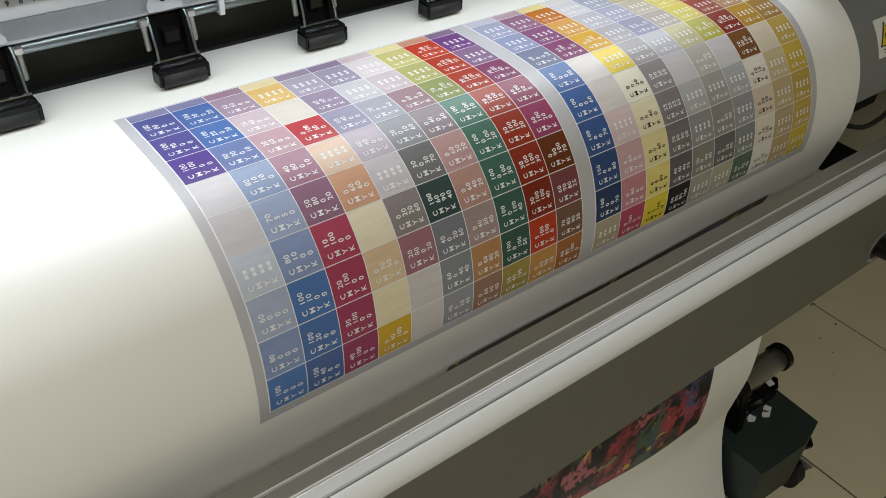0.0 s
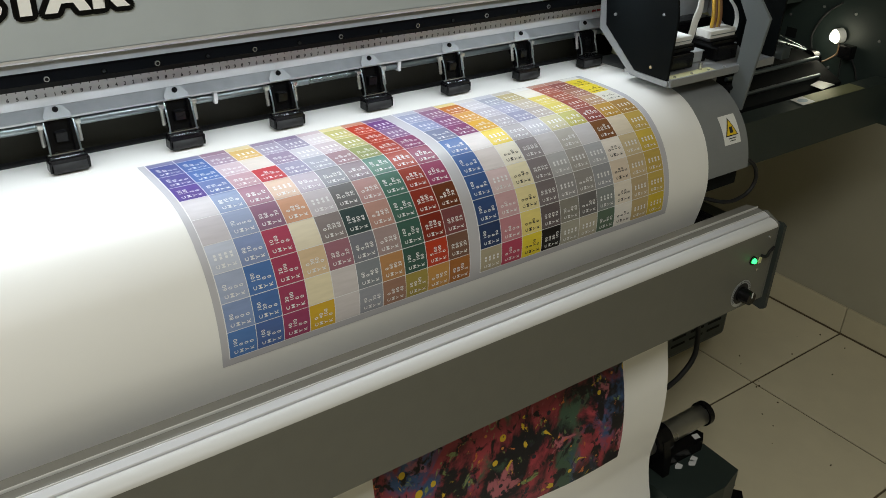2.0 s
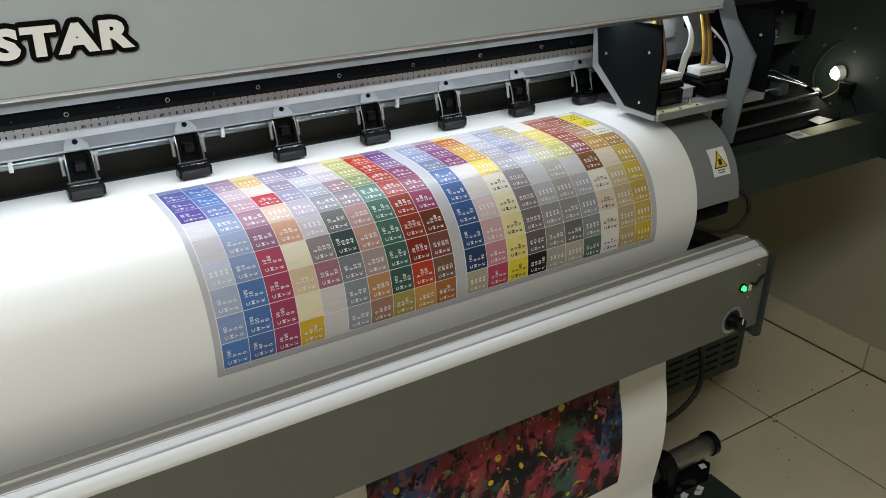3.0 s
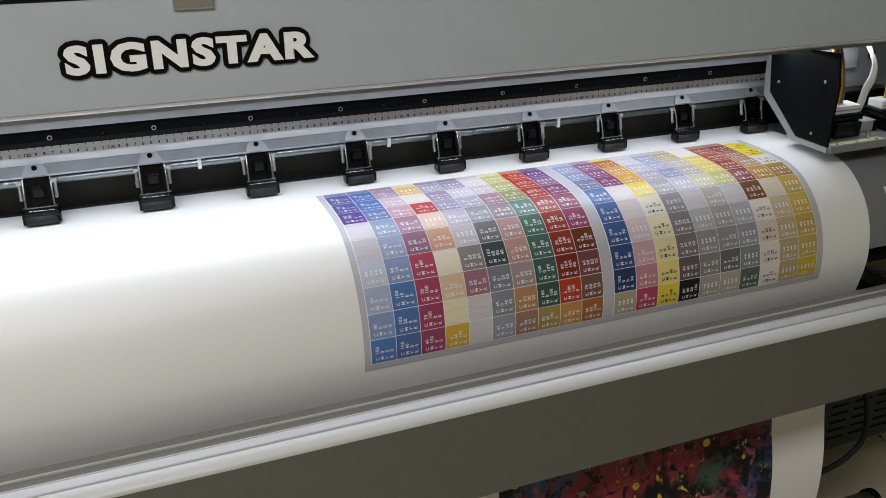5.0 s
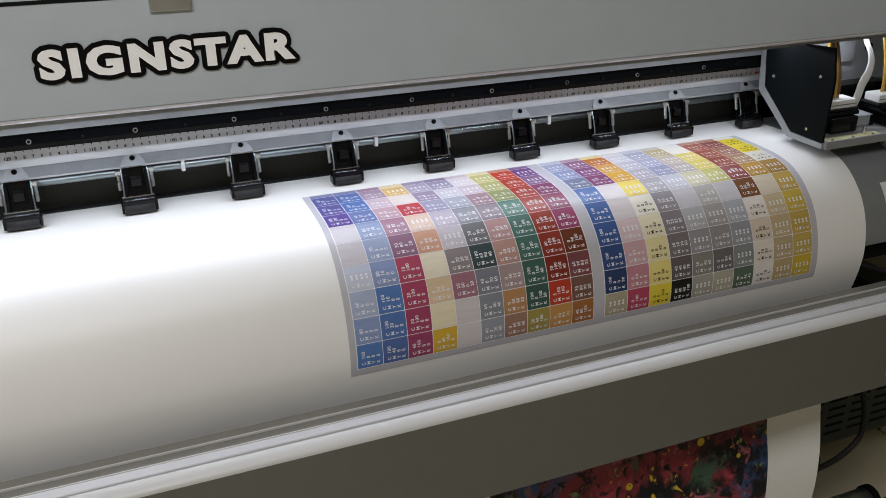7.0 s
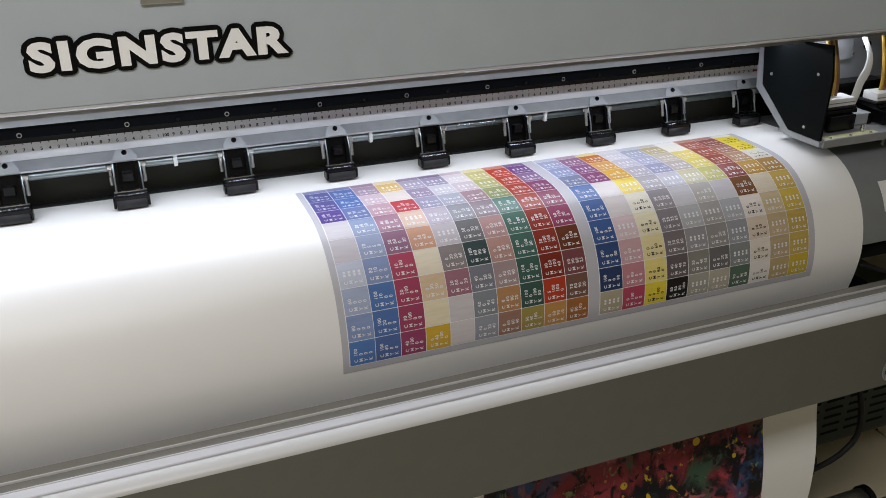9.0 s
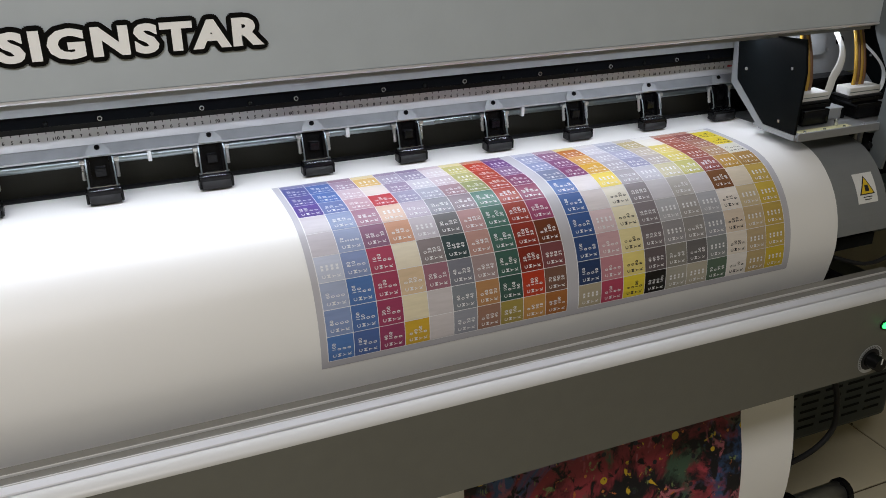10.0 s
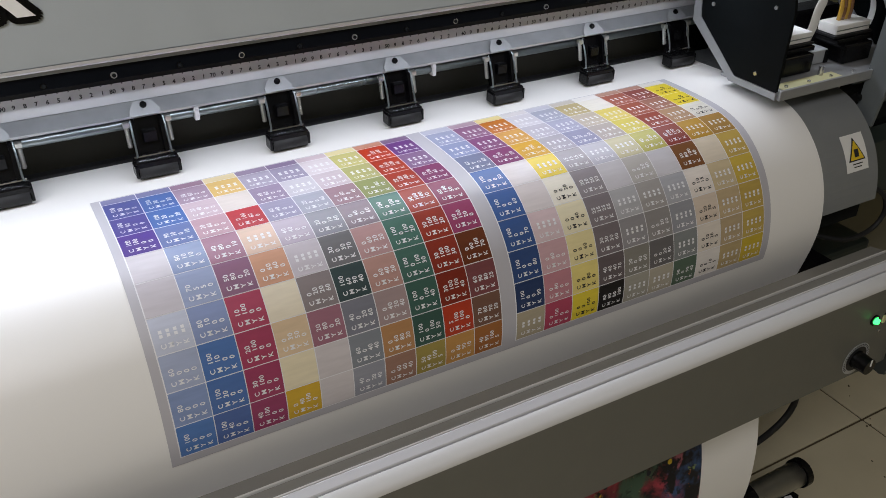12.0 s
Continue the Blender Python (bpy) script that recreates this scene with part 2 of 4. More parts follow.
def box(x0, x1, y0, y1, z0, z1, bevel=0.0, bm=None):
    bm = bm or bmesh.new()
    r = bmesh.ops.create_cube(bm, size=1)
    vs = r["verts"]
    for v in vs:
        v.co = Vector(((x0 + x1) / 2 + v.co.x * (x1 - x0), (y0 + y1) / 2 + v.co.y * (y1 - y0), (z0 + z1) / 2 + v.co.z * (z1 - z0)))
    if bevel:
        es = list({e for v in vs for e in v.link_edges})
        bmesh.ops.bevel(bm, geom=es, offset=bevel, segments=2, affect="EDGES", profile=0.6)
    return bm


def extrude_x(prof, x0, x1, bm=None, bevel=0.0):
    """A closed outline of (y, z) drawn out along x."""
    bm = bm or bmesh.new()
    a = [bm.verts.new((x0, y, z)) for y, z in prof]
    b = [bm.verts.new((x1, y, z)) for y, z in prof]
    n = len(prof)
    bm.faces.new(a)
    bm.faces.new(b[::-1])
    for i in range(n):
        bm.faces.new((a[i], b[i], b[(i + 1) % n], a[(i + 1) % n]))
    if bevel:
        bmesh.ops.bevel(bm, geom=[e for e in bm.edges if e.is_valid], offset=bevel, segments=2, affect="EDGES", profile=0.6)
    return bm


def extrude_z(outline, z0, z1, bm=None):
    bm = bm or bmesh.new()
    a = [bm.verts.new((x, y, z0)) for x, y in outline]
    b = [bm.verts.new((x, y, z1)) for x, y in outline]
    n = len(outline)
    bm.faces.new(a)
    bm.faces.new(b[::-1])
    for i in range(n):
        bm.faces.new((a[i], b[i], b[(i + 1) % n], a[(i + 1) % n]))
    return bm


def rod(p, q, r, n=14, bm=None, r2=None):
    bm = bm or bmesh.new()
    p, q = Vector(p), Vector(q)
    turn = (q - p).to_track_quat("Z", "Y").to_matrix().to_4x4()
    m = Matrix.Translation((p + q) / 2) @ turn
    bmesh.ops.create_cone(bm, cap_ends=True, segments=n, radius1=r, radius2=r if r2 is None else r2, depth=(q - p).length, matrix=m)
    return bm


def smooth_line(pts, per=8):
    pts = [Vector(p) for p in pts]
    ext = [pts[0] * 2 - pts[1]] + pts + [pts[-1] * 2 - pts[-2]]
    out = []
    for i in range(1, len(ext) - 2):
        p0, p1, p2, p3 = ext[i - 1:i + 3]
        for k in range(per):
            t = k / per
            out.append(0.5 * ((2 * p1) + (p2 - p0) * t + (2 * p0 - 5 * p1 + 4 * p2 - p3) * t * t + (3 * p1 - p0 - 3 * p2 + p3) * t ** 3))
    return out + [pts[-1]]


def hose(pts, r, n=8, bm=None, flat=1.0, per=8):
    """A tube (or, with flat under 1, a ribbon) along a smooth line."""
    bm = bm or bmesh.new()
    line = smooth_line(pts, per)
    rings, up = [], Vector((0, 0, 1))
    side = None
    for i, p in enumerate(line):
        d = (line[min(i + 1, len(line) - 1)] - line[max(i - 1, 0)]).normalized()
        s = d.cross(up) if side is None else side - d * side.dot(d)
        if s.length < 1e-4:
            s = d.cross(Vector((0, 1, 0)))
        side = s.normalized()
        w = side.cross(d)
        rings.append([bm.verts.new(p + side * r * math.cos(a) + w * r * flat * math.sin(a)) for a in [2 * math.pi * k / n for k in range(n)]])
    for a, b in zip(rings, rings[1:]):
        for k in range(n):
            bm.faces.new((a[k], a[(k + 1) % n], b[(k + 1) % n], b[k]))
    bm.faces.new(rings[0][::-1])
    bm.faces.new(rings[-1])
    return bm


_glyphs = {}


def glyph_mesh(text, bold=0.0, space=1.0):
    """Vertices and faces of a flat piece of writing, 1 high in font units, left aligned at 0."""
    key = (text, bold, space)
    if key not in _glyphs:
        cu = bpy.data.curves.new("writing", "FONT")
        cu.body, cu.resolution_u, cu.fill_mode, cu.offset, cu.space_character = text, 3, "FRONT", bold, space
        ob = new("writing", cu)
        me = bpy.data.meshes.new_from_object(ob.evaluated_get(bpy.context.evaluated_depsgraph_get()))
        vs = [tuple(v.co) for v in me.vertices]
        fs = [tuple(p.vertices) for p in me.polygons]
        bpy.data.objects.remove(ob)
        bpy.data.curves.remove(cu)
        bpy.data.meshes.remove(me)
        _glyphs[key] = (vs, fs)
    return _glyphs[key]


def raw_part(name, vs, fs, material, parent, label=""):
    me = bpy.data.meshes.new(name)
    me.from_pydata(vs, [], fs)
    me.update()
    me.materials.append(material)
    ob = new(name, me)
    ob.parent = parent
    if label:
        ob["label"] = label
    return ob


# ---- the room ----
FLOOR_TOP = 0.0
TILE_SIZE, JOINT = 0.4135, 0.0055
WALL_X = 1.652
floor = tagged(part("floor", box(-3.0, 1.75, -3.1, 1.9, -0.12, -0.004), GROUT), "cream glazed ceramic floor tiles with dark dirty joints", "floor", kind="structure")
wall_east = tagged(part("wall_east", box(WALL_X, WALL_X + 0.12, -3.1, 1.9, -0.004, 2.7), WALLP), "plain beige painted wall beside the printer", "wall", kind="structure")
wall_north = tagged(part("wall_north", box(-3.0, WALL_X, 1.78, 1.9, -0.004, 2.7), WALLP), "plain beige painted wall behind the printer", "wall", kind="structure")
wall_west = tagged(part("wall_west", box(-3.0, -2.88, -3.1, 1.78, -0.004, 2.7), WALLP), "plain beige painted wall", "wall", kind="structure")
wall_south = tagged(part("wall_south", box(-2.88, WALL_X, -3.1, -2.98, -0.004, 2.7), WALLP), "plain beige painted wall", "wall", kind="structure")
ceiling = tagged(part("ceiling", box(-3.0, WALL_X + 0.12, -3.1, 1.9, 2.7, 2.8), CEILP), "plain white painted ceiling", "ceiling", kind="structure")

# ---- the printer ----
X_LEFT = -1.35
ROLL_X0, ROLL_STEP = 0.5211, 0.1394
# path of the sheet, from the rollers over the apron and down: (y, z)
SHEET_KEYS = [(0.010, 0.9380), (-0.040, 0.9385), (-0.090, 0.9405), (-0.140, 0.9405), (-0.180, 0.9375), (-0.213, 0.9270), (-0.241, 0.9060), (-0.263, 0.8780), (-0.277, 0.8440), (-0.2830, 0.8080),
              (-0.2815, 0.7800), (-0.2765, 0.7520), (-0.2690, 0.7200), (-0.2560, 0.6600), (-0.2560, 0.5900), (-0.2620, 0.5100), (-0.2790, 0.4300), (-0.2845, 0.3500), (-0.2780, 0.2800), (-0.2745, 0.2350), (-0.2880, 0.1700), (-0.3200, 0.0850),
              (-0.3600, 0.0320), (-0.4100, 0.0140), (-0.4700, 0.0080)]
SHEET_LINE = [(p.y, p.z) for p in smooth_line([(0, y, z) for y, z in SHEET_KEYS], 6)]
SHEET_S = [0.0]
for (ya, za), (yb, zb) in zip(SHEET_LINE, SHEET_LINE[1:]):
    SHEET_S.append(SHEET_S[-1] + math.hypot(yb - ya, zb - za))


def on_sheet(x, s, lift=0.0):
    """The place on the sheet x metres across and s metres down its path, lifted off its face."""
    i = min(max(int(np.searchsorted(SHEET_S, s)) - 1, 0), len(SHEET_S) - 2)
    t = (s - SHEET_S[i]) / (SHEET_S[i + 1] - SHEET_S[i])
    (ya, za), (yb, zb) = SHEET_LINE[i], SHEET_LINE[i + 1]
    n = Vector((0, zb - za, -(yb - ya))).normalized()
    return Vector((x, ya + (yb - ya) * t + n.y * lift, za + (zb - za) * t + n.z * lift))


def s_at_z(z):
    for i in range(len(SHEET_LINE) - 1):
        if SHEET_LINE[i][0] < -0.2 and SHEET_LINE[i + 1][1] <= z <= SHEET_LINE[i][1]:
            return SHEET_S[i] + (SHEET_LINE[i][1] - z)
    return SHEET_S[-1]


printer = thing("wide_format_printer", "grey wide-format inkjet printer with raised cover", "printer", (0, 0, 0))

# cover with its lip, strip and side support
HY = -0.178
part("cover", extrude_x([(HY + 0.022, 1.1105), (HY + 0.004, 1.1105), (HY, 1.1145), (HY, 1.262), (HY + 0.012, 1.276), (0.20, 1.330), (0.20, 1.318), (HY + 0.016, 1.262), (HY + 0.012, 1.255), (HY + 0.012, 1.1185), (HY + 0.022, 1.1185)], X_LEFT, 0.700), HOOD, printer, "satin grey painted sheet metal cover")
part("cover_strip", extrude_x([(-0.152, 1.0985), (-0.142, 1.0985), (-0.120, 1.1055), (-0.120, 1.1100), (-0.152, 1.1100)], X_LEFT, 0.690), FLANGE, printer, "silver strip along the cover's lower edge")
part("cover_edge", extrude_x([(HY - 0.0012, 1.1118), (HY - 0.0012, 1.1142), (HY + 0.0040, 1.1102), (HY + 0.0040, 1.1088)], X_LEFT, 0.700), ALU, printer, "thin bright edge along the cover")
part("cover_back", box(X_LEFT, 0.700, 0.19, 0.202, 0.80, 1.325), HOOD, printer)
hinge = part("hinge", box(-0.415, -0.372, HY - 0.004, HY, 1.2145, 1.240, 0.001), STEEL, printer, "small steel hinge on the cover")
for hx in (-0.408, -0.3935, -0.379):
    part("screw", rod((hx, HY - 0.004, 1.228), (hx, HY - 0.006, 1.228), 0.003, 10), STEEL, hinge)

# lettering on the cover: silver letters, mirror shine painted near white, on a black outline plate
vs, fs = glyph_mesh("SIGNSTAR", 0.048, 1.20)
xs, ys = [v[0] for v in vs], [v[1] for v in vs]
WX0, WX1, WZ0, WZ1 = -0.5310, -0.2650, 1.1528, 1.1842
SX, SZ = (WX1 - WX0) / (max(xs) - min(xs)), (WZ1 - WZ0) / (max(ys) - min(ys))


def letters(name, shifts, material, depth, base, label):
    """The word as solid letters; several copies set round a small circle give a rounded wider form."""
    v0, f0 = glyph_mesh("SIGNSTAR", 0.048, 1.20)
    bm = bmesh.new()
    for q, (dx, dz) in enumerate(shifts):
        front = base - depth - 0.00002 * q
        a = [bm.verts.new((WX0 + (x - min(xs)) * SX + dx, front, WZ0 + (y - min(ys)) * SZ + dz)) for x, y, _ in v0]
        b = [bm.verts.new((v.co.x, base, v.co.z)) for v in a]
        rims = collections.Counter()
        for fc in f0:
            bm.faces.new([a[k] for k in fc])
            for e in zip(fc, fc[1:] + fc[:1]):
                rims[tuple(sorted(e))] += 1
        for (k, m), count in rims.items():
            if count == 1:
                bm.faces.new((a[k], a[m], b[m], b[k]))
    return part(name, bm, material, printer, label)


RIM = [(0.0058 * math.cos(math.pi * k / 8), 0.0052 * math.sin(math.pi * k / 8)) for k in range(16)]
letters("letter_outline", RIM, BLACK, 0.0012, HY - 0.0005, "black outline behind the letters")
letters("letters", [(0, 0), (0.0004, 0), (-0.0004, 0)], SILVER, 0.0030, HY - 0.0005, "silver letters SIGNSTAR, mirror shine put into a near-white colour")

# rail, ruler and beam
part("beam", box(X_LEFT, 1.10, 0.004, 0.10, 0.990, 1.085), OLIVE, printer, "steel beam behind the ruler")
part("guide_rail", box(X_LEFT, 1.100, -0.044, 0.004, 1.0475, 1.0640, 0.001), RAILBLK, printer, "black linear guide rail")
part("rail_cover", box(X_LEFT, 0.585, -0.054, 0.004, 1.0645, 1.1040, 0.001), FLANGE, printer, "silver cover above the rail")
part("rail_flange", box(X_LEFT, 1.100, -0.018, 0.004, 1.0342, 1.0472), RAILDK, printer)
k = 0
hx = -0.568 - 6 * 0.0611
while hx < 1.08:
    bolt = part("rail_screw", rod((hx, -0.0441, 1.0520), (hx, -0.0456, 1.0520), 0.0030, 12), STEEL if k % 2 == 0 else BLACK, printer)
    part("bolt_socket", rod((hx, -0.0457, 1.0520), (hx, -0.0460, 1.0520), 0.0021, 8), INNER, bolt)
    hx += 0.0611
    k += 1
ruler = part("ruler", extrude_x([(0.004, 1.0085), (-0.0040, 1.0085), (-0.0040, 1.0338), (0.004, 1.0338)], -0.90, 0.585), RULER, printer, "white ruler with black centimetre marks")
vs, fs = [], []


def add_flat(vs, fs, place, vv, ff):
    n = len(vs)
    vs.extend(place(*v[:2]) for v in vv)
    fs.extend(tuple(i + n for i in q) for q in ff)


for cm in range(2, 146):
    x = (60 - cm) / 100
    quad = [(x - 0.0005, 0), (x + 0.0005, 0), (x + 0.0005, 0.0042 if cm % 5 else 0.0054), (x - 0.0005, 0.0042 if cm % 5 else 0.0054)]
    add_flat(vs, fs, lambda a, b: (a, -0.0045, 1.0280 + b), quad, [(0, 1, 2, 3)])
    text = str(cm) if cm % 10 == 0 else str(cm % 10)
    gv, gf = glyph_mesh(text, 0.03)
    gw = max(v[0] for v in gv)
    h = 0.0060
    add_flat(vs, fs, lambda a, b: (x + (a - gw / 2) * h, -0.0045, 1.0195 + b * h), gv, gf)
raw_part("ruler_mark", vs, fs, INK, ruler, "black printed marks and numbers")["kind"] = "stuff"
for q in range(3):
    part("red_bar", box(0.548 + 0.011 * q, 0.557 + 0.011 * q, -0.0046, -0.0042, 1.0200, 1.0230), REDINK, ruler)
part("clamp_flange", extrude_x([(0.004, 1.0080), (-0.0060, 1.0080), (-0.0200, 0.9990), (-0.0200, 0.9965), (0.004, 0.9965)], -1.3, 0.585), GALV, printer, "zinc plated flange under the ruler")
part("cover_gap", box(X_LEFT, -0.425, HY - 0.0006, HY + 0.001, 1.2290, 1.2330), INNER, printer, "dark gap along the cover's hinge line")
part("clamp_rod", rod((-1.3, -0.0125, 0.9890), (0.585, -0.0125, 0.9890), 0.0052, 16), RODSTEEL, printer, "steel rod that carries the pinch rollers", True)
for cx in (-0.393, -0.125, 0.153, -0.672):
    part("rod_clip", box(cx - 0.0025, cx + 0.0025, -0.020, -0.006, 0.982, 0.9965, 0.001), RULER, printer, "white plastic clip")
part("throat_plate", box(X_LEFT, 0.585, 0.020, 0.026, 0.925, 0.9965), OLIVE, printer, "dark olive plate behind the rollers")
part("throat_edge", box(X_LEFT, 0.585, 0.008, 0.0195, 0.9372, 0.9410), RAILDK, printer)


def pinch_roller(x):
    """A spring-loaded pinch roller on its black arm."""
    arm = bmesh.new()
    extrude_x([(-0.0100, 0.9990), (-0.0250, 0.9930), (-0.0330, 0.9620), (-0.0260, 0.9560), (-0.0080, 0.9800)], x - 0.0150, x - 0.0115, arm)
    extrude_x([(-0.0100, 0.9990), (-0.0250, 0.9930), (-0.0330, 0.9620), (-0.0260, 0.9560), (-0.0080, 0.9800)], x + 0.0115, x + 0.0150, arm)
    extrude_x([(-0.0105, 0.9985), (-0.0165, 0.9960), (-0.0275, 0.9610), (-0.0200, 0.9600)], x - 0.0114, x + 0.0114, arm)
    box(x - 0.0065, x + 0.0065, -0.0285, -0.0190, 0.972, 0.984, 0.001, arm)
    a = part("pinch_roller", arm, BLACK, printer, "black spring-loaded pinch roller arm")
    tab = bmesh.new()
    v = [(x - 0.0150, 1.0020), (x + 0.0150, 1.0020), (x + 0.0150, 1.0060), (x + 0.0085, 1.0135), (x - 0.0085, 1.0135), (x - 0.0150, 1.0060)]
    lo = [tab.verts.new((px, -0.0115 - (1.0135 - pz) * 0.95, pz - 0.004)) for px, pz in v]
    hi = [tab.verts.new((px, -0.0130 - (1.0135 - pz) * 0.95, pz - 0.0025)) for px, pz in v]
    tab.faces.new(lo)
    tab.faces.new(hi[::-1])
    for i in range(6):
        tab.faces.new((lo[i], hi[i], hi[(i + 1) % 6], lo[(i + 1) % 6]))
    part("tab", tab, BRIGHTTAB, a, "bright zinc tab")
    sc = rod((x, -0.0145, 1.0055), (x, -0.0180, 1.0085), 0.0034, 12)
    part("screw", sc, BLACK, a)
    hold = bmesh.new()
    box(x - 0.0210, x + 0.0210, -0.0445, -0.0270, 0.9500, 0.9590, 0.0015, hold)
    box(x - 0.0226, x - 0.0190, -0.0455, -0.0290, 0.9425, 0.9560, 0.0015, hold)
    box(x + 0.0190, x + 0.0226, -0.0455, -0.0290, 0.9425, 0.9560, 0.0015, hold)
    part("roller_holder", hold, BLACK, a)
    part("roller", rod((x - 0.0188, -0.0410, 0.9472), (x + 0.0188, -0.0410, 0.9472), 0.0068, 16), RUBBER, a, "black rubber roller", True)
    part("axle", rod((x - 0.0200, -0.0330, 0.9605), (x + 0.0200, -0.0330, 0.9605), 0.0014, 8), CHROME, a)
    for sx in (-1, 1):
        part("wire", hose([(x + sx * 0.0160, -0.0200, 0.9950), (x + sx * 0.0165, -0.0290, 0.9800), (x + sx * 0.0168, -0.0345, 0.9640), (x + sx * 0.0175, -0.0345, 0.9605)], 0.0011, 6), RODSTEEL, a, "bent steel wire")
        sp = bmesh.new()
        for q in range(9):
            z = 0.9700 + q * 0.0022
            rod((x + sx * 0.0205, -0.0215 - 0.0009 * (9 - q) * 0.6, z), (x + sx * 0.0205, -0.0215 - 0.0009 * (8 - q) * 0.6, z + 0.0015), 0.0025, 9, sp)
        rod((x + sx * 0.0205, -0.0265, 0.9690), (x + sx * 0.0205, -0.0210, 0.9900), 0.0019, 8, sp)
        part("spring", sp, STEEL, a, "small steel coil spring")
        part("spring_cap", box(x + sx * 0.0205 - 0.0032, x + sx * 0.0205 + 0.0032, -0.0250, -0.0185, 0.9895, 0.9945, 0.0008), STEEL, a)


for i in range(10):
    pinch_roller(ROLL_X0 - i * ROLL_STEP)

# apron under the sheet, taped at its end
low = s_at_z(0.815)
ap = bmesh.new()
top, bot = [], []
for i in range(40):
    s = 0.004 + (low - 0.004) * i / 39
    top.append(on_sheet(0, s, -0.0025))
    bot.append(on_sheet(0, s, -0.0060))
extrude_x([(p.y, p.z) for p in top] + [(p.y, p.z) for p in reversed(bot)], X_LEFT, 0.664, ap)
apron = part("apron", ap, APRON, printer, "curved grey sheet metal apron under the paper")


def sheet_patch(x0, x1, s0, s1, lift, thick=0.0, n=6):
    bm = bmesh.new()
    rows = []
    for i in range(n + 1):
        s = s0 + (s1 - s0) * i / n
        rows.append((bm.verts.new(on_sheet(x0, s, lift)), bm.verts.new(on_sheet(x1, s, lift))))
    for a, b in zip(rows, rows[1:]):
        bm.faces.new((a[0], b[0], b[1], a[1]))
    if thick:
        r = bmesh.ops.extrude_face_region(bm, geom=list(bm.faces))
        for g in r["geom"]:
            if isinstance(g, bmesh.types.BMVert):
                g.co.z -= thick
    return bm


for tx0, tx1, ts0, ts1, mat_, lift in ((0.560, 0.640, 0.045, 0.085, TAPE, -0.0018), (0.571, 0.600, 0.082, 0.150, DARKTAPE, -0.0014), (0.600, 0.655, 0.080, 0.128, TAPE, -0.0016), (0.592, 0.662, 0.132, 0.162, TAPE, -0.0010)):
    part("tape", sheet_patch(tx0, tx1, ts0, ts1, lift, 0.0006), mat_, apron, "grey cloth tape patch")

# warning sticker on the apron
W0, W1, WS = 0.606, 0.646, s_at_z(0.900)
sticker = part("warning_sticker", sheet_patch(W0, W1, WS, WS + 0.048, -0.0020, 0.0003), WHITEPL, apron, "white sticker with a yellow warning triangle")


def tri_patch(cx, s_top, half, height, lift, bm):
    rows = []
    for i in range(5):
        t = i / 4
        s = s_top + height * t
        rows.append((bm.verts.new(on_sheet(cx - half * t - 0.0004, s, lift)), bm.verts.new(on_sheet(cx + half * t + 0.0004, s, lift))))
    for a, b in zip(rows, rows[1:]):
        bm.faces.new((a[0], b[0], b[1], a[1]))
    return bm


WC = (W0 + W1) / 2
part("sign_border", tri_patch(WC, WS + 0.005, 0.0150, 0.030, -0.0015, bmesh.new()), INK, apron)
part("sign_triangle", tri_patch(WC, WS + 0.0088, 0.0122, 0.0245, -0.0011, bmesh.new()), YELLOW, apron)
part("sign_symbol", sheet_patch(WC - 0.0038, WC + 0.0038, WS + 0.0200, WS + 0.0300, -0.0007), INK, apron)
for q in range(2):
    part("print_bar", sheet_patch(WC - 0.009 + q * 0.002, WC + 0.009 - q * 0.002, WS + 0.0380 + q * 0.004, WS + 0.0393 + q * 0.004, -0.0014), OLIVE, apron)

# body under the apron and the stand
part("body", box(X_LEFT, 0.60, -0.170, 0.19, 0.700, 0.905), CASE, printer, "dark steel body under the platen")
part("under_plate", box(X_LEFT, 0.664, -0.262, -0.175, 0.780, 0.800), INNER, printer)
for lx in (-1.1, 0.42):
    part("stand_leg", box(lx - 0.05, lx + 0.05, 0.00, 0.08, 0.06, 0.700, 0.004), CASE, printer)
    part("stand_foot", box(lx - 0.05, lx + 0.05, -0.20, 0.34, 0.05, 0.110, 0.006), CASE, printer)
    for fy in (-0.17, 0.31):
        part("castor", rod((lx - 0.02, fy, 0.03), (lx + 0.02, fy, 0.03), 0.03, 20), RUBBER, printer)

# right-hand bay, open: beam, end bracket, trough, end panel
part("bay_beam", box(0.5850, 0.930, -0.012, 0.003, 0.9760, 1.0060), GREENRAIL, printer, "yellow-green passivated beam")
part("bay_beam_top", box(0.5850, 0.930, -0.014, 0.003, 1.0095, 1.0340), GREENRAIL, printer)
part("bay_slot", box(0.5850, 0.930, -0.006, 0.003, 1.0062, 1.0093), INNER, printer)
part("beam_end", box(0.9302, 1.158, -0.010, 0.003, 0.9760, 1.0340), CASE, printer, "dark grey end of the beam")
for bx in (0.682, 0.778, 0.874):
    part("bay_screw", rod((bx, -0.012, 0.9870), (bx, -0.014, 0.9870), 0.0028, 10), BLACK, printer)
for bx in (0.660, 0.760, 0.860):
    part("bay_screw", rod((bx, -0.014, 1.0280), (bx, -0.016, 1.0280), 0.0028, 10), BLACK, printer)
part("end_bracket", extrude_x([(-0.024, 1.034), (-0.024, 1.000), (-0.050, 0.945), (-0.012, 0.945), (-0.0145, 1.034)], 0.600, 0.628), GREENRAIL, printer, "yellow-green bracket at the rail's end")
motor = part("belt_motor", box(0.945, 1.010, -0.055, -0.0105, 1.005, 1.034, 0.003), RAILDK, printer, "dark belt motor")
part("motor_shaft", rod((0.978, -0.0555, 1.020), (0.978, -0.068, 1.020), 0.007, 16), STEEL, motor)
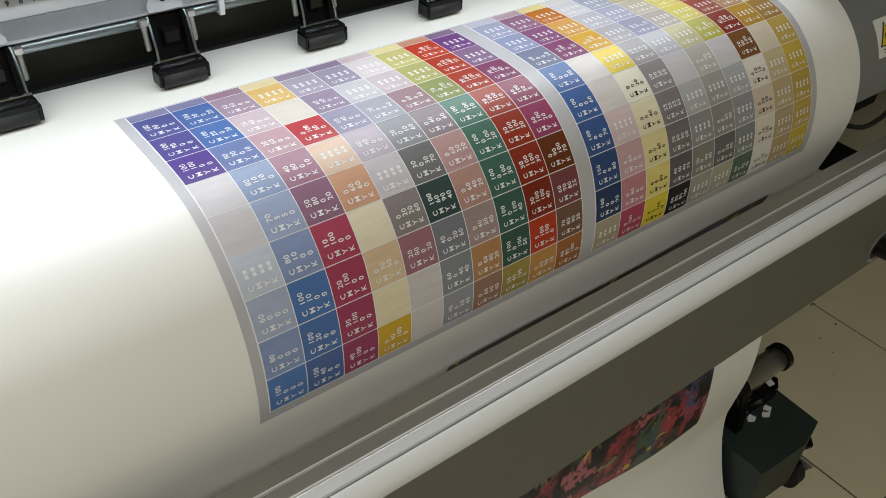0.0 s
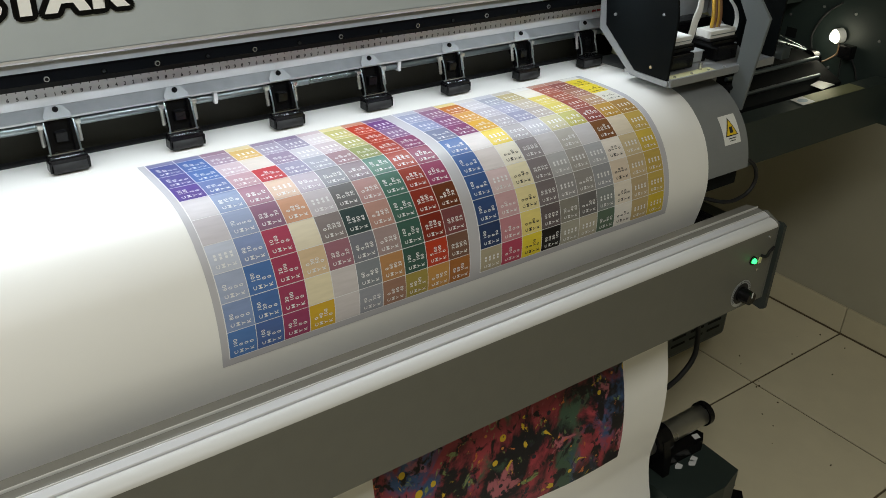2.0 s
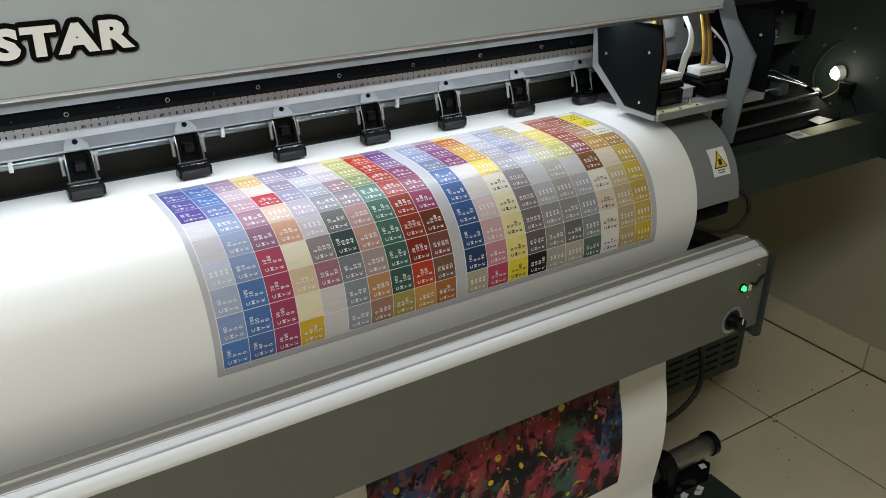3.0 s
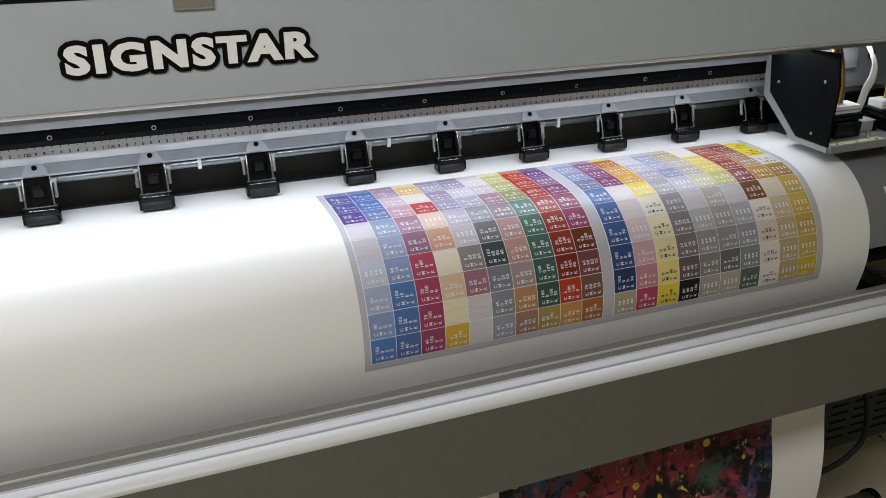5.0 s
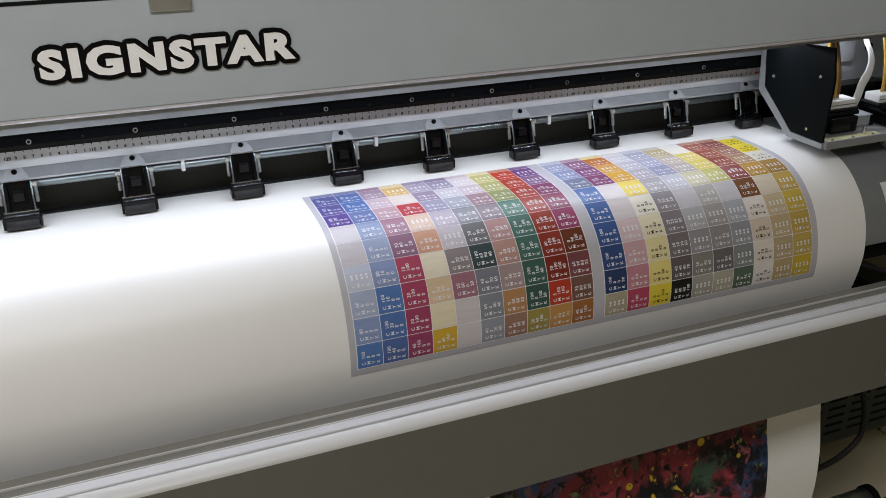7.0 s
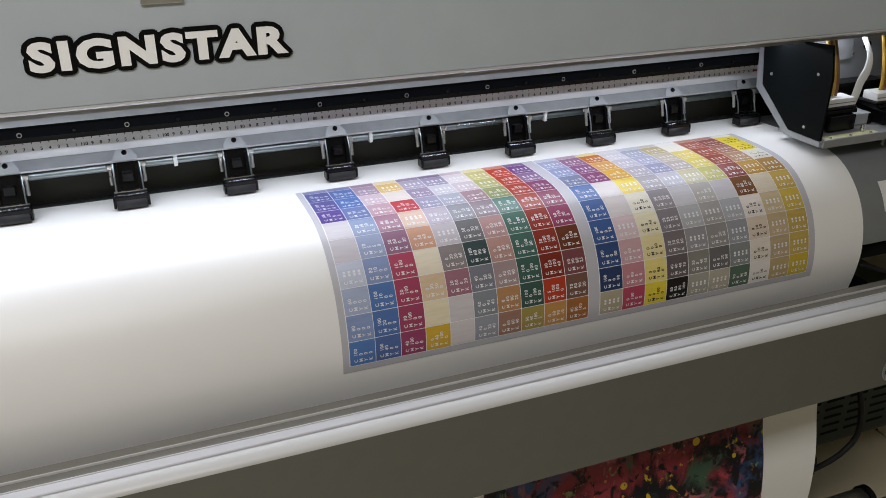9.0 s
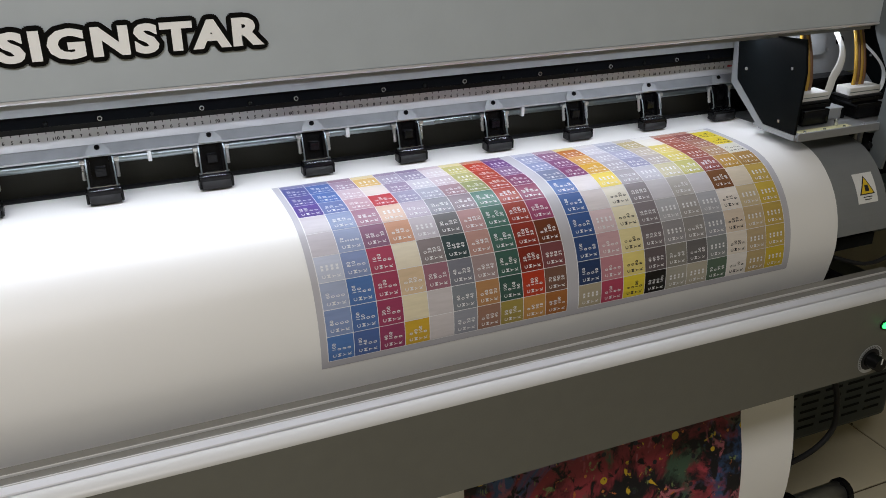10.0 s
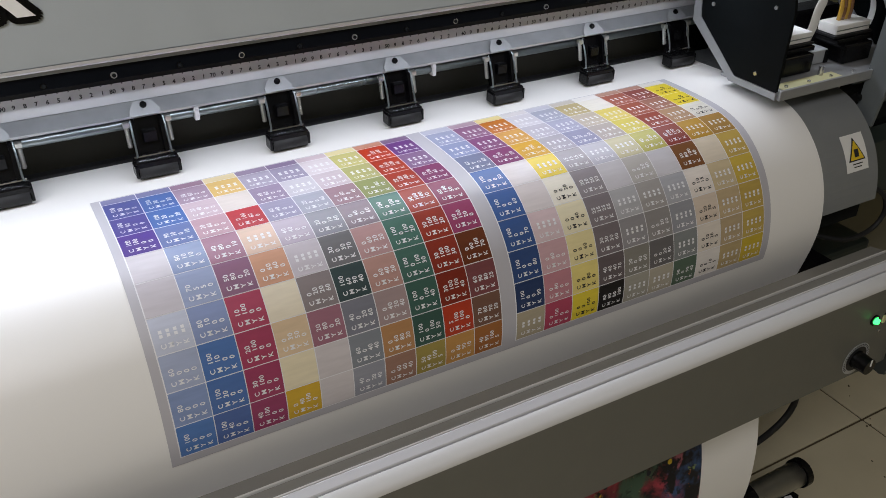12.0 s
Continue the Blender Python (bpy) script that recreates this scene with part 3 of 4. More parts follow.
part("panel_box", box(1.120, 1.1595, -0.025, 0.020, 0.992, 1.042, 0.002), BLACK, printer, "black box on the end panel")
part("side_support", extrude_x([(-0.150, 1.30), (-0.176, 1.30), (-0.176, 1.165), (-0.207, 1.101), (-0.2555, 1.048), (-0.237, 0.896), (-0.210, 0.902), (-0.215, 1.038), (-0.180, 1.090), (-0.150, 1.150)], 0.676, 0.681), GREY, printer, "grey bent plate that holds the cover's end")
part("bay_front", extrude_x([(-0.238, 0.868), (-0.206, 0.868), (-0.203, 0.864), (-0.203, 0.786), (-0.238, 0.786)], 0.668, 1.16), CASE, printer, "dark grey-green front wall of the open bay")
part("bay_front_lip", box(0.668, 1.16, -0.239, -0.202, 0.8683, 0.8700), CASE, printer)
part("bay_floor", box(0.668, 1.16, -0.182, 0.19, 0.78, 0.79), INNER, printer)
part("bay_back", box(0.605, 1.16, 0.12, 0.19, 0.79, 1.30), INNER, printer)
part("end_panel", box(1.160, 1.168, -0.30, 0.19, 0.78, 1.32), CASE, printer, "dark grey-green end panel")
part("bay_side", box(0.604, 0.667, -0.170, 0.119, 0.78, 0.905), INNER, printer)
# lamplight on the lip, painted as a lighter yellow-green overlay
part("lit_lip_patch", box(0.880, 1.060, -0.2370, -0.2045, 0.8702, 0.8712), GREENRAIL, printer, "lamplit patch of the bay's lip, light put into its yellow-green colour")
bsticker = part("bay_sticker", extrude_z([(0.868, -0.2060), (0.905, -0.2060), (0.900, -0.2360), (0.863, -0.2360)], 0.8714, 0.8718), WHITEPL, printer, "white sticker with a blue oval")
oval = bmesh.new()
bmesh.ops.create_circle(oval, cap_ends=True, segments=24, radius=0.010, matrix=pose(0.884, -0.221, 0.8721) @ Matrix.Diagonal((1.2, 0.8, 1, 1)))
part("sticker_oval", oval, BLUEST, bsticker, "blue oval")
part("loose_paper", extrude_z([(0.985, -0.196), (1.035, -0.190), (1.030, -0.160), (0.990, -0.168)], 0.868, 0.869), WHITEPL, printer, "small pale paper scrap")
# capping station: dark tray with shafts, ribs and a toothed wheel
part("station_tray", extrude_x([(-0.175, 0.80), (0.06, 0.80), (0.06, 0.890), (0.02, 0.905), (-0.060, 0.905), (-0.110, 0.893), (-0.175, 0.862)], 0.760, 1.085), INNER, printer, "black capping station")
for yq, zq, x0_, x1_, rq, mt in ((-0.120, 0.897, 0.790, 1.075, 0.0042, RODSTEEL), (-0.152, 0.876, 0.770, 1.040, 0.0036, RODSTEEL), (-0.090, 0.914, 0.745, 0.980, 0.0030, STEEL), (-0.020, 0.925, 0.700, 0.900, 0.0028, RODSTEEL), (-0.178, 0.852, 0.780, 1.060, 0.0032, BLACK)):
    part("bay_shaft", rod((x0_, yq, zq), (x1_, yq, zq), rq, 10), mt, printer)
wheel = part("gear_wheel", rod((1.086, -0.092, 0.882), (1.104, -0.092, 0.882), 0.022, 28), BLACK, printer, "black toothed drive wheel")
for q in range(22):
    a = 2 * math.pi * q / 22
    part("tooth", rod((1.1045, -0.092 + 0.0185 * math.cos(a), 0.882 + 0.0185 * math.sin(a)), (1.1075, -0.092 + 0.0185 * math.cos(a), 0.882 + 0.0185 * math.sin(a)), 0.0016, 6), RODSTEEL, wheel)
for q in range(8):
    bx, by = 0.705 + 0.045 * q, (-0.06, 0.02, -0.10, 0.05)[q % 4]
    part("bay_block", box(bx - 0.012, bx + 0.014, by - 0.012, by + 0.014, 0.906 if bx > 0.755 else 0.79, 0.915 + 0.007 * ((q * 3) % 4), 0.002), (RAILDK, BLACK, RODSTEEL, BLACK)[q % 4], printer)
for px, py in ((0.735, -0.125), (0.760, -0.115)):
    part("bay_stud", rod((px, py, 0.79), (px, py, 0.925), 0.005, 12), STEEL, printer, "small bright steel stud")
for py, pz in ((-0.130, 0.975), (-0.190, 0.935), (0.010, 0.945), (-0.060, 0.975), (-0.120, 1.020), (-0.100, 0.860)):
    part("panel_screw", rod((1.1598, py, pz), (1.1580, py, pz), 0.0028, 10), STEEL, printer)
part("panel_hole", box(1.1590, 1.1599, -0.012, 0.012, 0.899, 0.919), INNER, printer)
part("apron_knob", rod((0.664, -0.212, 0.929), (0.671, -0.212, 0.929), 0.006, 14), BLACK, printer, "small black knob at the apron's end")

# ---- carriage ----
CX0, CX1 = 0.512, 0.770
carriage = thing("print_carriage", "open print carriage with two black print heads", "print carriage", (0, 0, 0))
part("base_plate", box(CX0, CX1, -0.214, -0.122, 0.9555, 0.9605, 0.001), FLANGE, carriage, "zinc base plate")
part("front_edge", box(CX0, CX1, -0.2185, -0.2145, 0.9545, 0.9670, 0.001), FLANGE, carriage)
part("back_plate", box(CX0 + 0.006, CX1 - 0.006, -0.0720, -0.0680, 1.0100, 1.1000), GALV, carriage, "bright zinc back plate with round holes")
part("rail_slider", box(CX0 + 0.03, CX1 - 0.03, -0.0675, -0.0540, 1.0520, 1.0800), BLACK, carriage)
for hx, hz, hr in ((CX0 + 0.050, 1.058, 0.0075), (CX0 + 0.205, 1.064, 0.0075)):
    part("cable_hole", rod((hx, -0.0721, hz), (hx, -0.0740, hz), hr, 20), BLACK, carriage)
for q in range(12):
    hx, hz = CX0 + 0.02 + 0.02 * q, 1.040 + 0.045 * ((q * 7) % 5) / 4
    part("screw", rod((hx, -0.0721, hz), (hx, -0.0745, hz), 0.0022, 10), STEEL, carriage)
for sx, nm in ((CX0 - 0.005, "side_panel"), (CX1 + 0.001, "side_panel")):
    p = part(nm, extrude_x([(-0.066, 1.100), (-0.150, 1.100), (-0.206, 1.105), (-0.216, 1.060), (-0.214, 0.9650), (-0.148, 0.9650), (-0.078, 1.020)], sx, sx + 0.004), PANEL, carriage, "black side panel")
    part("side_flange", extrude_x([(-0.058, 1.085), (-0.0650, 1.085), (-0.0765, 1.0195), (-0.1475, 0.9640), (-0.214, 0.9640), (-0.214, 0.9555), (-0.140, 0.9555), (-0.064, 1.012)], sx + 0.0005, sx + 0.0035), FLANGE, carriage)
    for sy, sz in ((-0.095, 1.040), (-0.180, 0.978), (-0.190, 1.060)):
        part("screw", rod((sx - 0.0015, sy, sz), (sx + 0.0055, sy, sz), 0.0025, 10), STEEL, carriage)
part("pale_sticker", box(CX0 + 0.02, CX0 + 0.125, -0.206, -0.188, 0.9606, 0.9612), PALEYEL, carriage, "pale yellow strip on the base plate")
for q in range(6):
    part("screw", rod((CX0 + 0.03 + 0.04 * q, -0.200, 0.9606), (CX0 + 0.03 + 0.04 * q, -0.200, 0.9630), 0.0024, 10), STEEL, carriage)
for hc in (CX0 + 0.072, CX0 + 0.183):
    hb = bmesh.new()
    box(hc - 0.026, hc + 0.026, -0.178, -0.122, 0.9620, 0.9860, 0.002, hb)
    box(hc - 0.034, hc + 0.034, -0.170, -0.128, 0.9862, 0.9925, 0.001, hb)
    head = part("print_head", hb, BLACK, carriage, "black print head with ink tubes")
    for lx in (-0.0375, 0.0375):
        part("head_lug", box(hc + lx - 0.0035, hc + lx + 0.0035, -0.162, -0.132, 0.9610, 0.9780, 0.001), BLACK, head)
    part("head_frame", box(hc - 0.036, hc + 0.036, -0.166, -0.130, 0.9930, 0.9960, 0.0006), RAILDK, head)
    part("white_connector", box(hc - 0.032, hc + 0.032, -0.163, -0.133, 0.9962, 1.0090, 0.0015), WHITEPL, head, "white tube connector")
    part("connector_seam", box(hc - 0.0325, hc + 0.0325, -0.1635, -0.1632, 1.0015, 1.0027), RODSTEEL, head)
    for q, mt in enumerate((AMBER, BROWNT, AMBER, BROWNT)):
        tx = hc - 0.010 + 0.0062 * q
        part("ink_tube", hose([(tx, -0.145, 1.008), (tx + 0.001, -0.144, 1.030), (tx + 0.005 - 0.001 * q, -0.132, 1.070), (tx + 0.008 - 0.002 * q, -0.112, 1.115)], 0.0030, 8), mt, head, "amber ink tube" if mt is AMBER else "brown ink tube")
    part("screw_post", rod((hc + 0.030, -0.190, 0.961), (hc + 0.030, -0.190, 0.972), 0.0032, 10), STEEL, head)
RIB = "white flat ribbon cable"
part("ribbon_cable", hose([(CX0 + 0.002, -0.150, 1.040), (CX0 + 0.016, -0.148, 1.044), (CX0 + 0.034, -0.135, 1.060), (CX0 + 0.046, -0.110, 1.080), (CX0 + 0.054, -0.085, 1.092)], 0.0075, 8, None, 0.14), RIBBON, carriage, RIB)
part("ribbon_cable", hose([(CX0 + 0.112, -0.135, 0.9720), (CX0 + 0.110, -0.150, 0.9900), (CX0 + 0.112, -0.155, 1.0100), (CX0 + 0.122, -0.150, 1.0280), (CX0 + 0.142, -0.140, 1.0430), (CX0 + 0.155, -0.128, 1.0620), (CX0 + 0.157, -0.110, 1.0850), (CX0 + 0.156, -0.095, 1.1040)], 0.0078, 8, None, 0.14), RIBBON, carriage, RIB)
part("ribbon_cable", hose([(CX0 + 0.221, -0.140, 0.9900), (CX0 + 0.233, -0.146, 0.9960), (CX0 + 0.237, -0.146, 1.0160), (CX0 + 0.231, -0.142, 1.0360), (CX0 + 0.221, -0.125, 1.0560), (CX0 + 0.213, -0.095, 1.0760)], 0.0070, 8, None, 0.14), RIBBON, carriage, RIB)
part("rear_block", box(CX0 + 0.040, CX1 - 0.030, -0.100, -0.0725, 0.985, 1.012), BLACK, carriage, "black frame behind the heads")
part("clamp_bar", box(CX0 + 0.118, CX0 + 0.148, -0.160, -0.128, 0.9610, 0.9790, 0.002), GALV, carriage)
part("clamp_bar", box(CX0 + 0.020, CX0 + 0.034, -0.165, -0.130, 0.9610, 0.9740, 0.002), GALV, carriage)
part("hole_plate", box(CX0 + 0.070, CX0 + 0.170, -0.0780, -0.0722, 1.045, 1.090, 0.001), GALV, carriage, "bright zinc plate with a round hole")
part("plate_hole", rod((CX0 + 0.122, -0.0781, 1.066), (CX0 + 0.122, -0.0790, 1.066), 0.0080, 20), BLACK, carriage)

# ---- the sheet ----
sheet = thing("paper_sheet", "wide white coated paper sheet, printed with a colour chart", "paper", (0, 0, 0))
SHEET_X1 = 0.560
bm = bmesh.new()
grid = []
S_END = SHEET_S[-1]
NX, NS = 60, 150
for i in range(NS + 1):
    s = S_END * i / NS
    row = []
    for j in range(NX + 1):
        x = X_LEFT + 0.05 + (SHEET_X1 - X_LEFT - 0.05) * j / NX
        wave = 0.0
        if s > 0.42:
            k = min(1, (s - 0.42) / 0.25)
            wave = k * (0.006 * math.sin(7.0 * x + 4 * s) + 0.004 * math.sin(17 * x - 6 * s + 1))
        p = on_sheet(x, s, wave)
        row.append(bm.verts.new(p))
    grid.append(row)
for a, b in zip(grid, grid[1:]):
    for j in range(NX):
        bm.faces.new((a[j], b[j], b[j + 1], a[j + 1]))
paper = part("paper", bm, PAPER, sheet, "white paper", True)


def printed(name, x0, x1, s0, s1, lift, material, parent, n=4, label=""):
    """A printed field; the print runs very slightly askew on the sheet."""
    vs, fs = [], []
    for i in range(n + 1):
        s = s0 + (s1 - s0) * i / n
        vs += [tuple(on_sheet(x0, s, lift)), tuple(on_sheet(x1, s, lift))]
    fs = [(2 * i, 2 * i + 2, 2 * i + 3, 2 * i + 1) for i in range(n)]
    ob = raw_part(name, vs, fs, material, parent, label)
    for p in ob.data.polygons:
        p.use_smooth = True
    return ob


# chart: two blocks of ten columns; each line gives a column's inks C/M/Y/K from the bottom up
# (~ marks numbers that are too small to read, - no lettering, b dark lettering)
COLUMNS = [
    "100/0/0/0 80/0/0/0 60/0/0/0 ~40/0/0/0 -24/17/8/7 -21/15/7/7 100/100/0/0 100/90/0/0 100/80/0/0 100/60/0/0",
    "100/40/0/0 100/20/0/0 100/10/0/0 80/10/0/0 70/5/5/0 80/10/10/0 90/30/0/10 100/20/0/20 100/30/0/20 100/60/0/20",
    "40/100/0/0 30/100/0/0 20/100/0/0 10/100/0/0 50/80/0/20 40/80/0/10 20/60/0/0 20/40/0/0 50/60/0/0 60/90/0/20",
    "0/40/100/0 -0/5/40/0 0/30/50/0 -0/6/30/0 0/60/60/0 ~0/40/40/0 0/100/60/0 -8/12/18/6 ~0/35/80/0 ~0/15/70/0",
    "-12/13/8/7 -13/14/9/8 20/80/0/20 0/20/20/60 ~24/22/4/6 40/40/0/0 60/40/0/0 60/60/0/0 ~50/40/0/0 ~80/80/0/0",
    "40/0/20/40 60/0/40/40 40/0/20/60 100/60/90/40 30/0/30/70 20/0/10/60 20/0/0/40 ~20/11/5/10 ~60/50/0/0 ~90/90/0/10",
    "0/60/60/40 0/60/80/20 0/40/20/40 0/60/40/20 0/60/20/20 0/40/0/60 0/60/0/40 ~8/28/0/14 ~5/18/0/4 ~20/50/0/0",
    "50/40/100/5 100/0/100/50 100/0/100/40 100/0/100/30 100/0/100/20 100/0/100/10 70/0/100/10 ~50/0/90/5 ~35/0/85/0 ~5/0/80/0",
    "0/60/90/10 5/100/100/0 30/100/100/40 30/100/100/30 30/100/100/20 30/100/100/10 20/100/100/10 10/100/100/10 0/100/100/0 ~0/90/80/0",
    "40/80/100/5 70/80/90/20 60/90/80/25 0/90/100/70 50/100/20/0 60/100/50/5 70/100/40/0 ~70/80/0/0 ~85/100/0/5 ~90/100/0/15",
    "~10/10/50/35 100/0/0/90 100/0/0/80 100/0/0/70 100/0/0/60 100/0/0/50 60/0/0/60 ~70/15/0/15 ~60/15/0/10 ~45/10/0/10",
    "0/100/0/0 0/80/0/0 0/60/0/0 ~0/40/0/0 -10/15/11/6 -10/13/11/6 60/100/0/20 ~65/95/0/10 ~60/85/0/0 ~45/70/0/0",
    "b0/0/100/0 b0/0/80/0 b0/0/60/0 b0/0/40/0 b0/0/20/0 ~0/10/100/0 0/50/100/0 ~0/55/90/0 ~0/80/100/5 ~0/8/90/0",
    "80/80/80/100 40/40/40/70 30/30/30/60 25/25/25/55 20/20/20/50 15/15/15/45 ~20/18/5/30 ~22/18/0/18 ~15/12/0/8 -12/11/7/6",
    "~20/0/40/40 20/0/40/60 ~20/5/20/50 ~24/0/18/28 -22/9/12/11 ~25/12/5/22 60/30/0/20 ~50/20/0/10 ~50/8/10/20 ~40/10/5/8",
    "~10/5/40/35 0/0/20/80 0/0/20/60 ~0/0/20/50 0/0/20/40 ~15/0/60/22 ~10/18/25/30 ~10/15/35/22 ~10/12/70/28 ~15/12/30/22",
    "90/0/95/40 ~60/0/50/40 ~40/0/25/40 ~30/0/18/28 -22/9/12/10 40/0/100/10 ~20/0/95/0 ~8/0/90/4 -0/0/14/3 -0/0/6/2",
    "b0/5/10/5 b0/10/20/5 b0/20/30/5 b0/10/15/0 50/80/100/40 40/100/100/30 ~30/95/95/22 ~25/90/90/15 ~20/85/80/10 ~15/75/70/10",
    "~0/25/70/28 ~0/25/60/30 ~0/25/60/22 ~0/18/55/18 -6/14/36/8 ~0/50/100/25 ~10/50/70/25 ~20/70/70/25 ~30/90/80/30 ~15/80/70/15",
    "~0/20/100/15 ~0/25/90/22 ~0/28/90/22 ~0/25/95/15 ~0/30/90/22 ~40/60/100/10 b12/0/22/2 b0/0/100/0 b0/0/100/0 b6/0/12/2",
]
INKS = ((0.066, 0.185, 0.53), (0.47, 0.042, 0.095), (0.90, 0.70, 0.030))


def ink_colour(c):
    laid = []
    for share, ink in zip(c[:3], INKS):
        a = (share / 100) ** 0.9
        laid.append([(1 - a) + a * i for i in ink])
    k = c[3] / 100
    cy = (c[0] / 100) ** 2 * (1 - c[2] / 100)
    key = 0.012 + 0.988 * ((1 - cy) * (1 - k) ** 1.35 + cy * (1 - k ** 1.55))
    both = [laid[0][i] * laid[1][i] * laid[2][i] for i in range(3)]
    least = [min(laid[0][i], laid[1][i], laid[2][i]) for i in range(3)]
    over = (c[0] * c[1] / 1e4) ** 2 * (100 - c[2]) / 100
    teal = c[0] * c[2] * (100 - c[1]) / 1e6
    tint = [1 - 0.04 * c[3] / 100, 1 - 0.05 * c[3] / 100, 1 + 0.22 * c[3] / 100]
    rgb = [key * t * (0.85 * b + 0.15 * m) for t, b, m in zip(tint, both, least)]
    lift = (0.035 * over + 0.10 * c[1] * c[2] * (100 - c[0]) / 1e6, 0.022 * over + 0.05 * teal, 0.20 * over + 0.12 * teal)
    return [w * (0.003 + 1.03 * (v + key * e) ** 0.86) for w, v, e in zip((0.74, 0.73, 0.735), rgb, lift)]


S_LOW = s_at_z(0.792)
S_TOP = S_LOW - 9.35 * 0.0325
ROWS_SEEN = 9.35
CELL = (S_LOW - S_TOP) / ROWS_SEEN
BLOCKS = ((-0.2405, 0.0880), (0.1055, 0.4560))
chart = part("printed_chart", sheet_patch(-0.2490, 0.4675, S_TOP - 0.002, S_LOW + 0.0095, 0.0006, 0, 40), LILAC, sheet, "pale grey printed ground of the colour chart", True)
vw, fw, vb, fb = [], [], [], []
for ci, line in enumerate(COLUMNS):
    bx0, bx1 = BLOCKS[ci // 10]
    cw = (bx1 - bx0) / 10
    x0 = bx0 + cw * (ci % 10)
    specs = line.split()
    for ri, spec in enumerate(specs):
        s1 = S_LOW - CELL * ri
        s0 = max(S_TOP, s1 - CELL)
        dark, small, bare = spec[0] == "b", spec[0] == "~", spec[0] == "-"
        inks = [int(v) for v in spec.strip("b~-").split("/")]
        patch = printed("colour_patch", x0 + 0.0004, x0 + cw - 0.0004, s0 + 0.0004, s1 - 0.0004, 0.0010, PRINTINK, chart, 4)
        patch.color = (*ink_colour([v * (0.75 if ri == 9 else 1) for v in inks]), 1)
        if ri == 9 or bare:
            continue
        vs, fs = (vb, fb) if dark else (vw, fw)
        for li, (ch, num) in enumerate(zip("CMYK", inks)):
            cx = x0 + cw * (0.22 + 0.19 * li)
            h = 0.0062

            def place(a, b, cx=cx, s1=s1, h=h):
                return tuple(on_sheet(cx + 0.0026 - b * h, s1 - a * h, 0.0013))

            add_flat(vs, fs, lambda a, b: place(a + 0.70, b), *glyph_mesh(ch, 0.02))
            if small:
                add_flat(vs, fs, lambda a, b: place(a + 2.25, b), [(0, 0.12), (0.45, 0.12), (0.45, 0.58), (0, 0.58), (0.6, 0.12), (1.05, 0.12), (1.05, 0.58), (0.6, 0.58)], [(0, 1, 2, 3), (4, 5, 6, 7)])
            else:
                add_flat(vs, fs, lambda a, b: place(a + 2.15, b), *glyph_mesh(str(num), 0.02, 1.10))
raw_part("white_lettering", vw, fw, WHITEINK, chart, "white printed ink values C M Y K")["kind"] = "stuff"
raw_part("black_lettering", vb, fb, INK, chart, "black printed ink values C M Y K")["kind"] = "stuff"
# white grid under the patches
for bx0, bx1 in BLOCKS:
    printed("white_grid", bx0 - 0.0006, bx1 + 0.0006, S_TOP - 0.0006, S_LOW + 0.0006, 0.0008, WHITEINK, chart, 40)

# abstract print further down the sheet
S_ART0, S_ART1 = s_at_z(0.716), s_at_z(0.300)
vs, fs = [], []
for i in range(41):
    s = S_ART0 + (S_ART1 - S_ART0) * i / 40
    for j in range(21):
        x = -0.052 + (0.455 + 0.052) * j / 20
        k = min(1, max(0, (s - 0.42) / 0.25))
        wave = k * (0.006 * math.sin(7.0 * x + 4 * s) + 0.004 * math.sin(17 * x - 6 * s + 1))
        vs.append(tuple(on_sheet(x, s, wave + 0.0008)))
fs = [(i * 21 + j, (i + 1) * 21 + j, (i + 1) * 21 + j + 1, i * 21 + j + 1) for i in range(40) for j in range(20)]
raw_part("printed_painting", vs, fs, ART, sheet, "abstract print of red, blue and yellow splashes on black")

# ---- front bar ----
bar = thing("media_dryer_bar", "long dark grey front bar with pale aluminium top", "printer bar", (0, 0, 0))
BX1 = 0.640
part("face", extrude_x([(-0.371, 0.750), (-0.3705, 0.619), (-0.366, 0.615), (-0.310, 0.615), (-0.310, 0.640), (-0.352, 0.640), (-0.355, 0.750)], X_LEFT, BX1), BAR, bar, "dark grey painted front face")
part("front_strip", extrude_x([(-0.3540 - 0.0175 * math.cos(math.pi * k / 32), 0.7505 + 0.0097 * math.sin(math.pi * k / 32)) for k in range(17)] + [(-0.3540, 0.7505)], X_LEFT, BX1), ALUW, bar, "pale rounded edge strip", False)
part("top_strip", extrude_x([(-0.3528, 0.7590), (-0.3528, 0.7612), (-0.3520, 0.7625), (-0.3440, 0.7655), (-0.3432, 0.7655), (-0.3432, 0.7590)], X_LEFT, BX1), ALU, bar, "brushed aluminium strip")
part("seam_line", extrude_x([(-0.3428, 0.7590), (-0.3428, 0.7664), (-0.3418, 0.7668), (-0.3412, 0.7664), (-0.3412, 0.7590)], X_LEFT, BX1), ALUW, bar, "thin bright seam")
part("groove", extrude_x([(-0.3405, 0.7590), (-0.3405, 0.7645), (-0.3305, 0.7670), (-0.3305, 0.7590)], X_LEFT, BX1), GROOVE, bar, "dull grey groove")
part("inner_edge", extrude_x([(-0.3295, 0.7590), (-0.3295, 0.7690), (-0.3285, 0.7695), (-0.3278, 0.7690), (-0.3278, 0.7590)], X_LEFT, BX1), ALUW, bar, "thin bright edge")
part("grey_strip", extrude_x([(-0.3268, 0.7655), (-0.3268, 0.7680), (-0.3080, 0.7640), (-0.3070, 0.7630), (-0.3070, 0.7605)], X_LEFT, BX1), CLEAR, bar, "dull grey strip towards the paper")
